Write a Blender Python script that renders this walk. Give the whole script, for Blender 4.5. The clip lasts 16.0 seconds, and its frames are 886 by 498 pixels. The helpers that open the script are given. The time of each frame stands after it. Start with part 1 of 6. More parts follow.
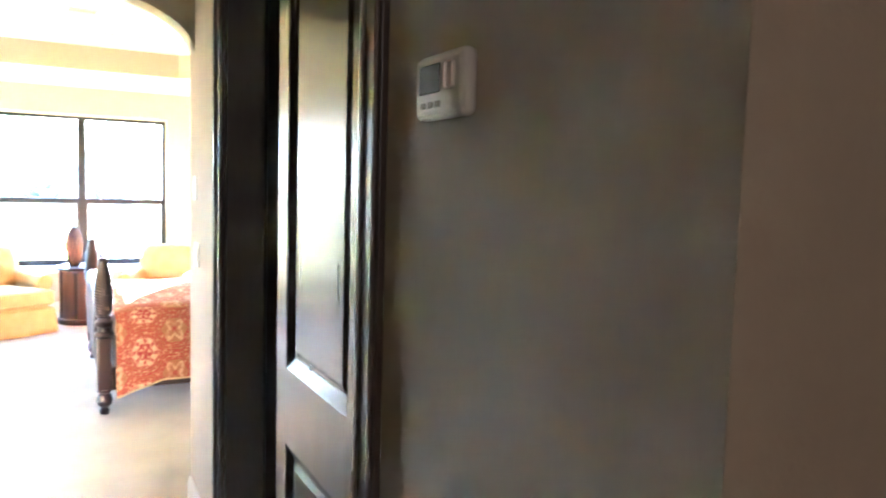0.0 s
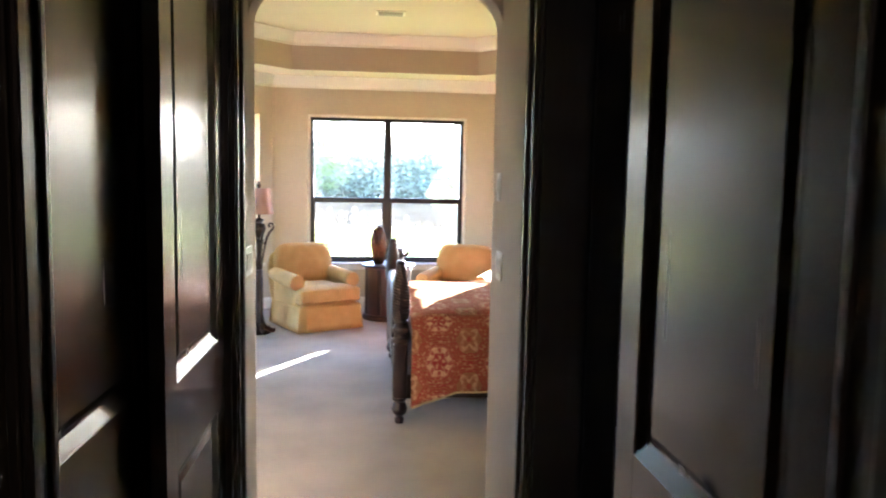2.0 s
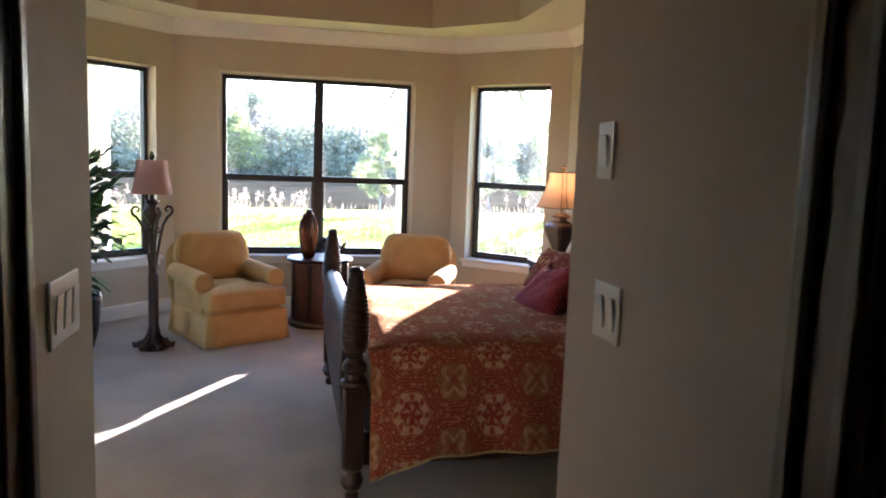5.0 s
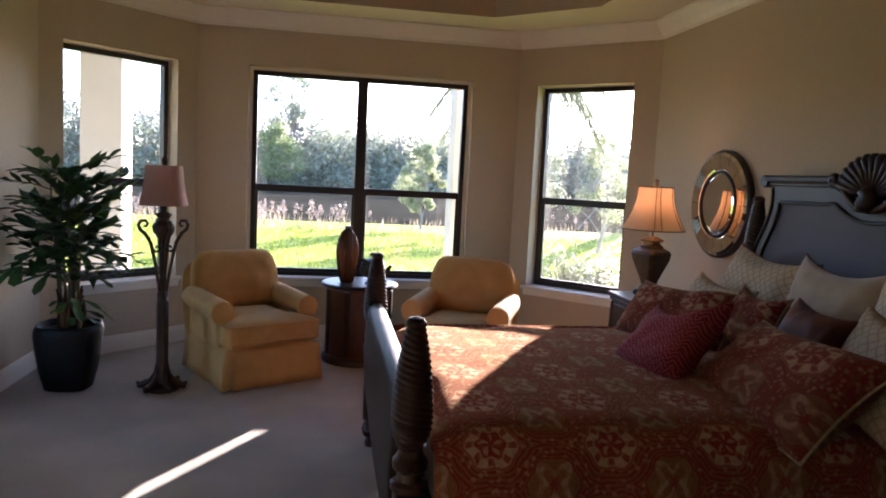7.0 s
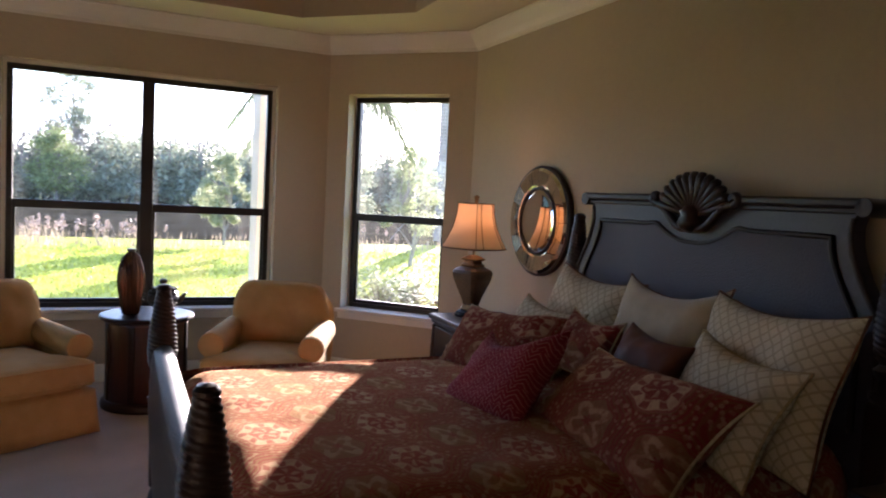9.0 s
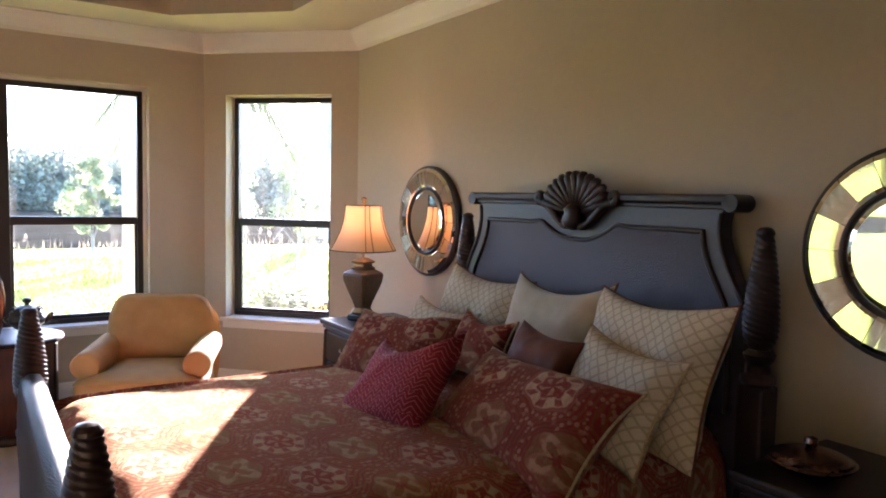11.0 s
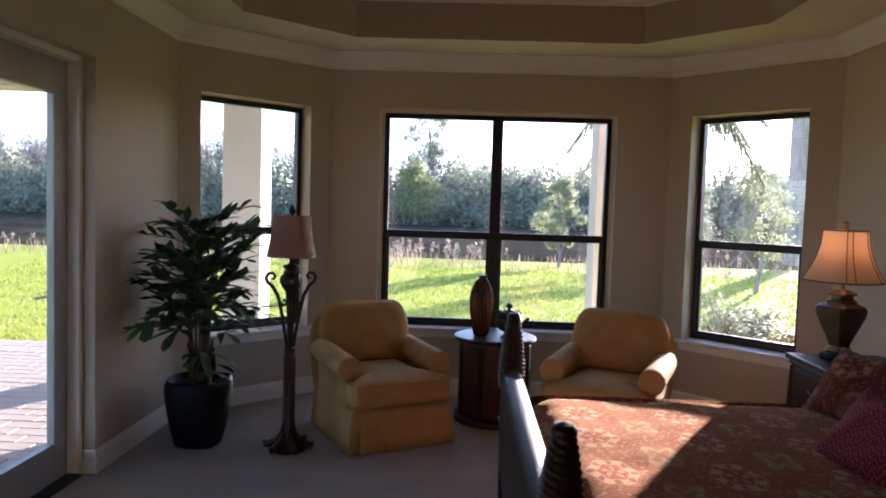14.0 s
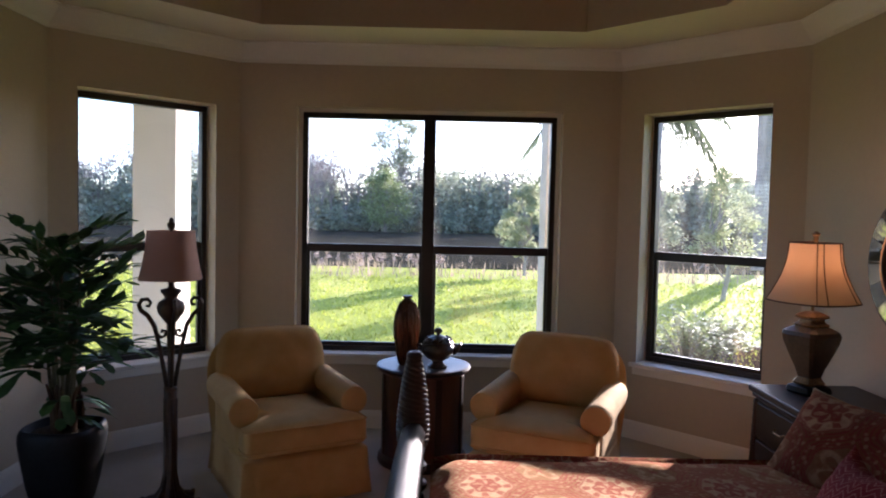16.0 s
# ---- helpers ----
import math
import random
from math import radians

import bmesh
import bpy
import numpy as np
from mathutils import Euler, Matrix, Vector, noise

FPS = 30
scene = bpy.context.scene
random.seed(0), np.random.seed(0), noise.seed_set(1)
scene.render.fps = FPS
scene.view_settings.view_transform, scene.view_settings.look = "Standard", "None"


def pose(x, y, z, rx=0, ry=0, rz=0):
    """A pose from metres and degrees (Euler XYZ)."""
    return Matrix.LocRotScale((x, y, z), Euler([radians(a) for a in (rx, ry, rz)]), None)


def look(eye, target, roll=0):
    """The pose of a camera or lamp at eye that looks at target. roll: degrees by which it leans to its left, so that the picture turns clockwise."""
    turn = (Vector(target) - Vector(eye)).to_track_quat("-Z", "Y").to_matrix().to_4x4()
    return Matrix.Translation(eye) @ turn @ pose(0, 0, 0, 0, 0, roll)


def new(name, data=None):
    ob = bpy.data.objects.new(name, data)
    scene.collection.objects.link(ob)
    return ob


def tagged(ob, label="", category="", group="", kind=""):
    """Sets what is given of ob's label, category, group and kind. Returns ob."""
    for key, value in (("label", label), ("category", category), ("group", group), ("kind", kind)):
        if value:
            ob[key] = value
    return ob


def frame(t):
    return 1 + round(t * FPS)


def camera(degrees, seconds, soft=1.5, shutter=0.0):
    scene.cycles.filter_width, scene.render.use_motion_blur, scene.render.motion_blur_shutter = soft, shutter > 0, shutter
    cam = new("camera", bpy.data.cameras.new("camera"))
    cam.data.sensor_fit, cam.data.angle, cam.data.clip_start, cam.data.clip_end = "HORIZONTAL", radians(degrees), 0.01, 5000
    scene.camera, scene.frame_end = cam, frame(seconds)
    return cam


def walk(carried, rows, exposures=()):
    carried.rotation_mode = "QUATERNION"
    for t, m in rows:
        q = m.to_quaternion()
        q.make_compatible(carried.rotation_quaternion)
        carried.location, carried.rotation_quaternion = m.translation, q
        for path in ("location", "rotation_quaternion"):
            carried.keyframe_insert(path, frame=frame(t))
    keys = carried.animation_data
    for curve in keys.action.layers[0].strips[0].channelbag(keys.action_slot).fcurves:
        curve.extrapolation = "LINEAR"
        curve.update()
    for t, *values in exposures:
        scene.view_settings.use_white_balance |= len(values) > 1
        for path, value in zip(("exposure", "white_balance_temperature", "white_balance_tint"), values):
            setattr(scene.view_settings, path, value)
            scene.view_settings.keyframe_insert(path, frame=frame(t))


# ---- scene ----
cam = camera(63.6, 16.0, 1.9, 0.4)
PATH = [
    (0, (0.388, 1.589, 1.673), (1.335, 3.343, 1.506), 1.6),
    (0.5, (0.409, 1.659, 1.683), (1.16, 3.501, 1.473), 2.3),
    (1, (0.414, 1.827, 1.675), (0.968, 3.739, 1.484), 2.4),
    (1.5, (0.418, 2.079, 1.672), (0.829, 4.024, 1.458), 1.2),
    (2, (0.456, 2.325, 1.665), (0.656, 4.306, 1.476), 1.1),
    (2.5, (0.472, 2.56, 1.654), (0.552, 4.538, 1.372), 1.5),
    (3, (0.428, 2.833, 1.667), (0.574, 4.813, 1.431), 0.9),
    (3.5, (0.445, 3.13, 1.656), (0.565, 5.114, 1.431), 1.4),
    (4, (0.426, 3.408, 1.643), (0.676, 5.375, 1.38), 3.2),
    (4.2, (0.396, 3.499, 1.631), (0.849, 5.432, 1.396), 2.5),
    (6.3, (0.335, 4.528, 1.571), (0.677, 6.485, 1.337), 2.1),
    (6.5, (0.348, 4.632, 1.562), (0.693, 6.593, 1.373), 2.6),
    (7, (0.374, 4.941, 1.563), (0.695, 6.905, 1.366), 2.9),
    (7.5, (0.363, 5.108, 1.572), (0.933, 7.017, 1.402), 2.0),
    (8, (0.461, 5.247, 1.569), (1.082, 7.146, 1.478), 3.3),
    (8.5, (0.498, 5.358, 1.561), (1.25, 7.203, 1.386), 2.4),
    (9, (0.465, 5.393, 1.589), (1.29, 7.21, 1.452), 3.0),
    (9.2, (0.459, 5.417, 1.593), (1.346, 7.202, 1.43), 3.8),
    (11.3, (0.452, 5.426, 1.636), (1.559, 7.086, 1.497), 1.1),
    (11.5, (0.40, 5.405, 1.61), (1.355, 7.159, 1.507), 0.6),
    (12, (0.294, 5.429, 1.631), (0.811, 7.358, 1.522), 0.2),
    (12.5, (0.371, 5.406, 1.645), (0.532, 7.397, 1.553), 0.2),
    (13, (0.35, 5.391, 1.673), (0.406, 7.387, 1.561), 0.6),
    (13.5, (0.334, 5.402, 1.666), (0.4, 7.397, 1.546), 0.8),
    (14, (0.405, 5.409, 1.641), (0.343, 7.405, 1.524), 1.8),
    (14.5, (0.463, 5.595, 1.616), (0.429, 7.59, 1.492), 1.3),
    (15, (0.528, 5.856, 1.638), (0.656, 7.849, 1.529), 1.9),
    (15.5, (0.683, 6.039, 1.672), (0.64, 8.037, 1.593), 0.8),
    (16, (0.75, 6.105, 1.679), (0.76, 8.103, 1.582), 1.3),
]
EXPOSURES = [(t, s + (0.6 if t < 0.2 else 0.4), 4850 if t < 1.5 else 5150 if t < 5 else 5380 if t < 10 else 5230, 15 if t < 1.5 else 19 if t < 5 else 26) for t, s in ((0.0, 7.2), (0.4, 6.05), (1.0, 5.45), (1.5, 5.2), (2.0, 5.2), (2.5, 4.95), (3.5, 4.95), (4.2, 4.45), (6.3, 3.1), (7.5, 2.75), (9.2, 2.72), (11.3, 3.9), (11.7, 2.8), (12.2, 2.32), (16.0, 2.08))]
walk(cam, [(t, look(eye, target, roll)) for t, eye, target, roll in PATH], EXPOSURES)

# ---- world and sun ----
SUN_AZ, SUN_EL = radians(31.0), radians(12.6)
world = bpy.data.worlds.new("sky")
scene.world = world
world.use_nodes = True
wn = world.node_tree
sky = wn.nodes.new("ShaderNodeTexSky")
sky.sky_type, sky.sun_disc = "NISHITA", False
sky.sun_elevation, sky.sun_rotation = SUN_EL, SUN_AZ
sky.dust_density, sky.air_density = 0.6, 0.8
wn.nodes["Background"].inputs["Strength"].default_value = 0.13
wn.links.new(sky.outputs["Color"], wn.nodes["Background"].inputs["Color"])
sun = new("sun", bpy.data.lights.new("sun", "SUN"))
sun.data.energy, sun.data.angle, sun.data.color = 5.0, radians(0.5), (1.0, 0.84, 0.62)
sun.matrix_world = look((60 * math.sin(SUN_AZ) * math.cos(SUN_EL), 60 * math.cos(SUN_AZ) * math.cos(SUN_EL), 60 * math.sin(SUN_EL)), (0, 0, 0))


# ---- materials ----
def shader(name, base, rough=0.6, metal=0.0, vary=0.12, scale=6.0, grain=60.0, bump=0.0, bump_scale=120.0, stretch=(1, 1, 1), spec=0.5, second=None, sheen=0.0, island=False):
    """A surface with colour variation at two scales and a fine relief."""
    m = bpy.data.materials.new(name)
    m.use_nodes = True
    nt = m.node_tree
    bsdf = nt.nodes["Principled BSDF"]
    tc = nt.nodes.new("ShaderNodeTexCoord")
    mp = nt.nodes.new("ShaderNodeMapping")
    mp.inputs["Scale"].default_value = stretch
    nt.links.new(tc.outputs["Object"], mp.inputs["Vector"])
    big = nt.nodes.new("ShaderNodeTexNoise")
    big.inputs["Scale"].default_value, big.inputs["Detail"].default_value = scale, 4
    fine = nt.nodes.new("ShaderNodeTexNoise")
    fine.inputs["Scale"].default_value, fine.inputs["Detail"].default_value = grain, 3
    for n in (big, fine):
        nt.links.new(mp.outputs["Vector"], n.inputs["Vector"])
    mix = nt.nodes.new("ShaderNodeMix")
    mix.data_type = "FLOAT"
    mix.inputs["Factor"].default_value = 0.45
    nt.links.new(big.outputs["Fac"], mix.inputs["A"])
    nt.links.new(fine.outputs["Fac"], mix.inputs["B"])
    ramp = nt.nodes.new("ShaderNodeValToRGB")
    other = second or tuple(c * (1 - vary * 2.2) for c in base)
    ramp.color_ramp.elements[0].color, ramp.color_ramp.elements[1].color = (*other, 1), (*base, 1)
    ramp.color_ramp.elements[0].position, ramp.color_ramp.elements[1].position = 0.3, 0.62
    nt.links.new(mix.outputs["Result"], ramp.inputs["Fac"])
    colour = ramp.outputs["Color"]
    if island:
        geo = nt.nodes.new("ShaderNodeNewGeometry")
        hsv = nt.nodes.new("ShaderNodeHueSaturation")
        ml = nt.nodes.new("ShaderNodeMapRange")
        ml.inputs["To Min"].default_value, ml.inputs["To Max"].default_value = 0.6, 1.35
        nt.links.new(geo.outputs["Random Per Island"], ml.inputs["Value"])
        nt.links.new(ml.outputs["Result"], hsv.inputs["Value"])
        nt.links.new(colour, hsv.inputs["Color"])
        colour = hsv.outputs["Color"]
    nt.links.new(colour, bsdf.inputs["Base Color"])
    bsdf.inputs["Metallic"].default_value = metal
    bsdf.inputs["Specular IOR Level"].default_value = spec
    rr = nt.nodes.new("ShaderNodeMapRange")
    rr.inputs["To Min"].default_value, rr.inputs["To Max"].default_value = max(0.02, rough * 0.85), min(1, rough * 1.15)
    nt.links.new(big.outputs["Fac"], rr.inputs["Value"])
    nt.links.new(rr.outputs["Result"], bsdf.inputs["Roughness"])
    if sheen:
        bsdf.inputs["Sheen Weight"].default_value = sheen
    if bump:
        bn = nt.nodes.new("ShaderNodeTexNoise")
        bn.inputs["Scale"].default_value, bn.inputs["Detail"].default_value = bump_scale, 3
        nt.links.new(mp.outputs["Vector"], bn.inputs["Vector"])
        bp = nt.nodes.new("ShaderNodeBump")
        bp.inputs["Strength"].default_value, bp.inputs["Distance"].default_value = bump, 0.01
        nt.links.new(bn.outputs["Fac"], bp.inputs["Height"])
        nt.links.new(bp.outputs["Normal"], bsdf.inputs["Normal"])
    return m


def glass(name, tint=(1, 1, 1), rough=0.0):
    m = bpy.data.materials.new(name)
    m.use_nodes = True
    nt = m.node_tree
    nt.nodes.remove(nt.nodes["Principled BSDF"])
    out = nt.nodes["Material Output"]
    clear = nt.nodes.new("ShaderNodeBsdfTransparent")
    clear.inputs["Color"].default_value = (*tint, 1)
    gloss = nt.nodes.new("ShaderNodeBsdfGlossy")
    gloss.inputs["Roughness"].default_value = rough
    lw = nt.nodes.new("ShaderNodeLayerWeight")
    lw.inputs["Blend"].default_value = 0.5
    pw = nt.nodes.new("ShaderNodeMath")
    pw.operation = "POWER"
    pw.inputs[1].default_value = 5.0
    nt.links.new(lw.outputs["Facing"], pw.inputs[0])
    fr = nt.nodes.new("ShaderNodeMath")
    fr.operation = "MULTIPLY_ADD"
    fr.inputs[1].default_value, fr.inputs[2].default_value = 0.9, 0.03
    nt.links.new(pw.outputs[0], fr.inputs[0])
    mixer = nt.nodes.new("ShaderNodeMixShader")
    nt.links.new(fr.outputs[0], mixer.inputs["Fac"])
    nt.links.new(clear.outputs["BSDF"], mixer.inputs[1])
    nt.links.new(gloss.outputs["BSDF"], mixer.inputs[2])
    # a thin translucent veil, streaked downwards, imitating sun glare on the panes
    glare = nt.nodes.new("ShaderNodeBsdfTranslucent")
    glare.inputs["Color"].default_value = (1.0, 0.95, 0.88, 1)
    tc = nt.nodes.new("ShaderNodeTexCoord")
    mp = nt.nodes.new("ShaderNodeMapping")
    mp.inputs["Scale"].default_value = (9, 9, 1.1)
    streak = nt.nodes.new("ShaderNodeTexNoise")
    streak.inputs["Scale"].default_value, streak.inputs["Detail"].default_value = 1.0, 5
    glare_fac = nt.nodes.new("ShaderNodeMapRange")
    glare_fac.inputs["From Min"].default_value, glare_fac.inputs["From Max"].default_value = 0.42, 0.72
    glare_fac.inputs["To Min"].default_value, glare_fac.inputs["To Max"].default_value = 0.003, 0.016
    nt.links.new(tc.outputs["Object"], mp.inputs["Vector"])
    nt.links.new(mp.outputs["Vector"], streak.inputs["Vector"])
    nt.links.new(streak.outputs["Fac"], glare_fac.inputs["Value"])
    veil = nt.nodes.new("ShaderNodeMixShader")
    nt.links.new(glare_fac.outputs["Result"], veil.inputs["Fac"])
    nt.links.new(mixer.outputs["Shader"], veil.inputs[1])
    nt.links.new(glare.outputs["BSDF"], veil.inputs[2])
    nt.links.new(veil.outputs["Shader"], out.inputs["Surface"])
    return m


WALL = shader("tan_wall_paint", (0.50, 0.42, 0.31), 0.75, vary=0.03, scale=1.5, grain=30, bump=0.12, bump_scale=90, spec=0.3)
HALLWALL = shader("hall_wall_paint", (0.50, 0.43, 0.33), 0.7, vary=0.03, scale=1.5, grain=30, bump=0.12, bump_scale=90, spec=0.3)
CEIL = shader("ceiling_paint", (0.62, 0.55, 0.43), 0.8, vary=0.03, scale=1.2, grain=40, bump=0.25, bump_scale=60, spec=0.2)
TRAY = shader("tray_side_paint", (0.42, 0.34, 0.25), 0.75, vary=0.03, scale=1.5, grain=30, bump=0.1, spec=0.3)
TRIM = shader("white_trim_paint", (0.76, 0.72, 0.64), 0.4, vary=0.02, scale=3, grain=40)
CARPET = shader("carpet_pile", (0.47, 0.425, 0.355), 0.95, vary=0.17, scale=2.2, grain=170, bump=1.0, bump_scale=230, spec=0.05, sheen=0.25)
BRONZE = shader("window_frame_bronze", (0.022, 0.019, 0.017), 0.4, vary=0.1, scale=8, grain=80, spec=0.4)
SILL = shader("sill_marble", (0.72, 0.68, 0.62), 0.35, vary=0.06, scale=7, grain=50)
GLASS = glass("window_glass", (0.97, 0.98, 0.98))
# lighter copy of the door stain, with the hall's light put into it
CASINGWOOD_LIT = shader("lit_espresso_casing", (0.11, 0.088, 0.072), 0.36, vary=0.12, scale=2.0, grain=30, bump=0.05, bump_scale=60, stretch=(8, 8, 0.6), spec=0.6)
DOORWOOD = shader("espresso_door_stain", (0.042, 0.031, 0.024), 0.26, vary=0.12, scale=2.0, grain=30, bump=0.05, bump_scale=60, stretch=(8, 8, 0.6), spec=0.85)
PLASTIC = shader("white_plastic", (0.78, 0.76, 0.72), 0.35, vary=0.02, scale=9, grain=70)
SCREEN = shader("grey_display", (0.10, 0.12, 0.10), 0.25, vary=0.05)
GREYPAINT = shader("patio_door_paint", (0.36, 0.33, 0.29), 0.4, vary=0.04)
NICKEL = shader("brushed_nickel", (0.45, 0.43, 0.40), 0.32, metal=1.0, vary=0.05)
STUCCO = shader("stucco", (0.62, 0.55, 0.47), 0.85, vary=0.06, scale=3, grain=60, bump=0.6, bump_scale=70, spec=0.2)
LAWN = shader("lawn_soil", (0.36, 0.38, 0.06), 0.9, vary=0.2, scale=0.8, grain=12, second=(0.25, 0.29, 0.045), bump=1.0, bump_scale=40, spec=0.03)
PAVER = shader("paver_brick", (0.45, 0.37, 0.31), 0.85, vary=0.15, scale=2, grain=40, bump=0.4, bump_scale=60, spec=0.2)


# ---- mesh helpers ----
def part(name, bm, material, parent=None, label="", smooth=False):
    """Links a bmesh as one mesh object, under its thing if given."""
    bmesh.ops.recalc_face_normals(bm, faces=bm.faces[:])
    me = bpy.data.meshes.new(name)
    bm.to_mesh(me)
    bm.free()
    me.materials.append(material)
    if smooth:
        for p in me.polygons:
            p.use_smooth = True
    ob = new(name, me)
    if parent is not None:
        ob.parent = parent
    if label:
        ob["label"] = label
    return ob


def thing(name, m, label, category, group="", kind=""):
    ob = new(name)
    ob.empty_display_size = 0.1
    ob.matrix_world = m
    return tagged(ob, label, category, group, kind)


def box(bm, x0, y0, z0, x1, y1, z1, bevel=0.0, seg=2, m=None):
    r = bmesh.ops.create_cube(bm, size=1)
    vs = r["verts"]
    for v in vs:
        v.co = Vector((x0 + (v.co.x + 0.5) * (x1 - x0), y0 + (v.co.y + 0.5) * (y1 - y0), z0 + (v.co.z + 0.5) * (z1 - z0)))
    if m is not None:
        bmesh.ops.transform(bm, matrix=m, verts=vs)
    if bevel:
        es = list({e for v in vs for e in v.link_edges})
        bmesh.ops.bevel(bm, geom=es, offset=bevel, segments=seg, affect="EDGES", profile=0.5)
    return bm


def boxed(*a, **k):
    return box(bmesh.new(), *a, **k)


def lathe(profile, seg=24, bm=None, m=None, square=0.0, flute=None):
    """A turned body from (radius, height) pairs. square: 1 gives a square plan. flute: count, depth."""
    bm = bm or bmesh.new()
    rings = []
    for r, z in profile:
        ring = []
        for i in range(seg):
            a = 2 * math.pi * (i + 0.5) / seg
            k = 1.0
            if square:
                k = 1 + square * (1 / max(abs(math.cos(a)), abs(math.sin(a))) - 1)
            if flute:
                k *= 1 - flute[1] * (0.5 + 0.5 * math.cos(a * flute[0]))
            v = Vector((r * k * math.cos(a), r * k * math.sin(a), z))
            ring.append(bm.verts.new(m @ v if m is not None else v))
        rings.append(ring)
    for a, b in zip(rings, rings[1:]):
        for i in range(seg):
            bm.faces.new((a[i], a[(i + 1) % seg], b[(i + 1) % seg], b[i]))
    bm.faces.new(rings[0][::-1])
    bm.faces.new(rings[-1])
    return bm


def tube(pts, radius, seg=8, bm=None, ends=True):
    """A round bar along points; radius is one number or one for each point."""
    bm = bm or bmesh.new()
    pts = [Vector(p) for p in pts]
    rad = radius if isinstance(radius, (list, tuple)) else [radius] * len(pts)
    rings, up = [], Vector((0.3, 0.2, 1)).normalized()
    for i, p in enumerate(pts):
        d = (pts[min(i + 1, len(pts) - 1)] - pts[max(i - 1, 0)]).normalized()
        s = d.cross(up)
        if s.length < 1e-3:
            s = d.cross(Vector((1, 0, 0)))
        s.normalize()
        up = s.cross(d)
        rings.append([bm.verts.new(p + (s * math.cos(2 * math.pi * k / seg) + up * math.sin(2 * math.pi * k / seg)) * rad[i]) for k in range(seg)])
    for a, b in zip(rings, rings[1:]):
        for k in range(seg):
            bm.faces.new((a[k], a[(k + 1) % seg], b[(k + 1) % seg], b[k]))
    if ends:
        bm.faces.new(rings[0][::-1])
        bm.faces.new(rings[-1])
    return bm


def wall(name, a, b, z0, z1, thick, holes=(), material=None, label=""):
    """A wall whose inner face runs from a to b (room on the left), thick to the right, with rectangular holes (s0, s1, z0, z1)."""
    a, b = Vector((*a, 0)), Vector((*b, 0))
    length = (b - a).length
    u = (b - a).normalized()
    n = Vector((u.y, -u.x, 0))
    ss = sorted({0, length, *[h[0] for h in holes], *[h[1] for h in holes]})
    zs = sorted({z0, z1, *[h[2] for h in holes], *[h[3] for h in holes]})
    bm = bmesh.new()
    cache = {}

    def v(s, z, d):
        key = (round(s, 4), round(z, 4), d)
        if key not in cache:
            cache[key] = bm.verts.new(a + u * s + n * (thick * d) + Vector((0, 0, z)))
        return cache[key]

    def full(i, j):
        if not (0 <= i < len(ss) - 1 and 0 <= j < len(zs) - 1):
            return False
        s, z = (ss[i] + ss[i + 1]) / 2, (zs[j] + zs[j + 1]) / 2
        return not any(h[0] < s < h[1] and h[2] < z < h[3] for h in holes)

    for i in range(len(ss) - 1):
        for j in range(len(zs) - 1):
            if not full(i, j):
                continue
            s0, s1, p0, p1 = ss[i], ss[i + 1], zs[j], zs[j + 1]
            bm.faces.new((v(s0, p0, 0), v(s1, p0, 0), v(s1, p1, 0), v(s0, p1, 0)))
            bm.faces.new((v(s0, p0, 1), v(s0, p1, 1), v(s1, p1, 1), v(s1, p0, 1)))
            for di, dj, e in ((-1, 0, ((s0, p0), (s0, p1))), (1, 0, ((s1, p0), (s1, p1))), (0, -1, ((s0, p0), (s1, p0))), (0, 1, ((s0, p1), (s1, p1)))):
                if not full(i + di, j + dj):
                    (e0, f0), (e1, f1) = e
                    bm.faces.new((v(e0, f0, 0), v(e1, f1, 0), v(e1, f1, 1), v(e0, f0, 1)))
    ob = part(name, bm, material)
    return tagged(ob, label or "tan painted plaster wall", "wall", kind="structure")


def sweep(profile, pts, closed=True, bm=None):
    """A moulding: profile of (inward offset, height) carried along pts (room on the left), mitred."""
    bm = bm or bmesh.new()
    pts = [Vector((p[0], p[1], 0)) for p in pts]
    n = len(pts)
    rings = []
    for i, p in enumerate(pts):
        d0 = (p - pts[i - 1]).normalized() if (closed or i > 0) else (pts[1] - p).normalized()
        d1 = (pts[(i + 1) % n] - p).normalized() if (closed or i < n - 1) else d0
        n0, n1 = Vector((-d0.y, d0.x, 0)), Vector((-d1.y, d1.x, 0))
        mid = (n0 + n1)
        mid = mid / max(0.2, mid.dot(n0))
        rings.append([bm.verts.new(p + mid * o + Vector((0, 0, z))) for o, z in profile])
    k = len(profile)
    for i in range(n if closed else n - 1):
        a, b = rings[i], rings[(i + 1) % n]
        for j in range(k):
            bm.faces.new((a[j], a[(j + 1) % k], b[(j + 1) % k], b[j]))
    if not closed:
        bm.faces.new(rings[0])
        bm.faces.new(rings[-1][::-1])
    return bm


def slab(name, pts, z0, z1, material, label, category):
    bm = bmesh.new()
    lo = [bm.verts.new((x, y, z0)) for x, y in pts]
    hi = [bm.verts.new((x, y, z1)) for x, y in pts]
    bm.faces.new(lo[::-1])
    bm.faces.new(hi)
    for i in range(len(pts)):
        j = (i + 1) % len(pts)
        bm.faces.new((lo[i], lo[j], hi[j], hi[i]))
    return tagged(part(name, bm, material), label, category, kind="structure")


# ---- plan ----
XL, XR, YS, YN = -1.75, 3.08, 5.39, 11.62
CL, CR = -0.80, 2.12
YDL, YDR = YN - (CL - XL), YN - (XR - CR)
HL, HR = -0.03, 0.978
WT = 0.20
CEIL_Z, TRAY_Z = 2.94, 3.36
ROOM = [(XL, YS), (XR, YS), (XR, YDR), (CR, YN), (CL, YN), (XL, YDL)]
SILL_Z, HEAD_Z, RAIL_Z, JL, JS = 0.585, 2.45, 1.40, 0.032, 0.008

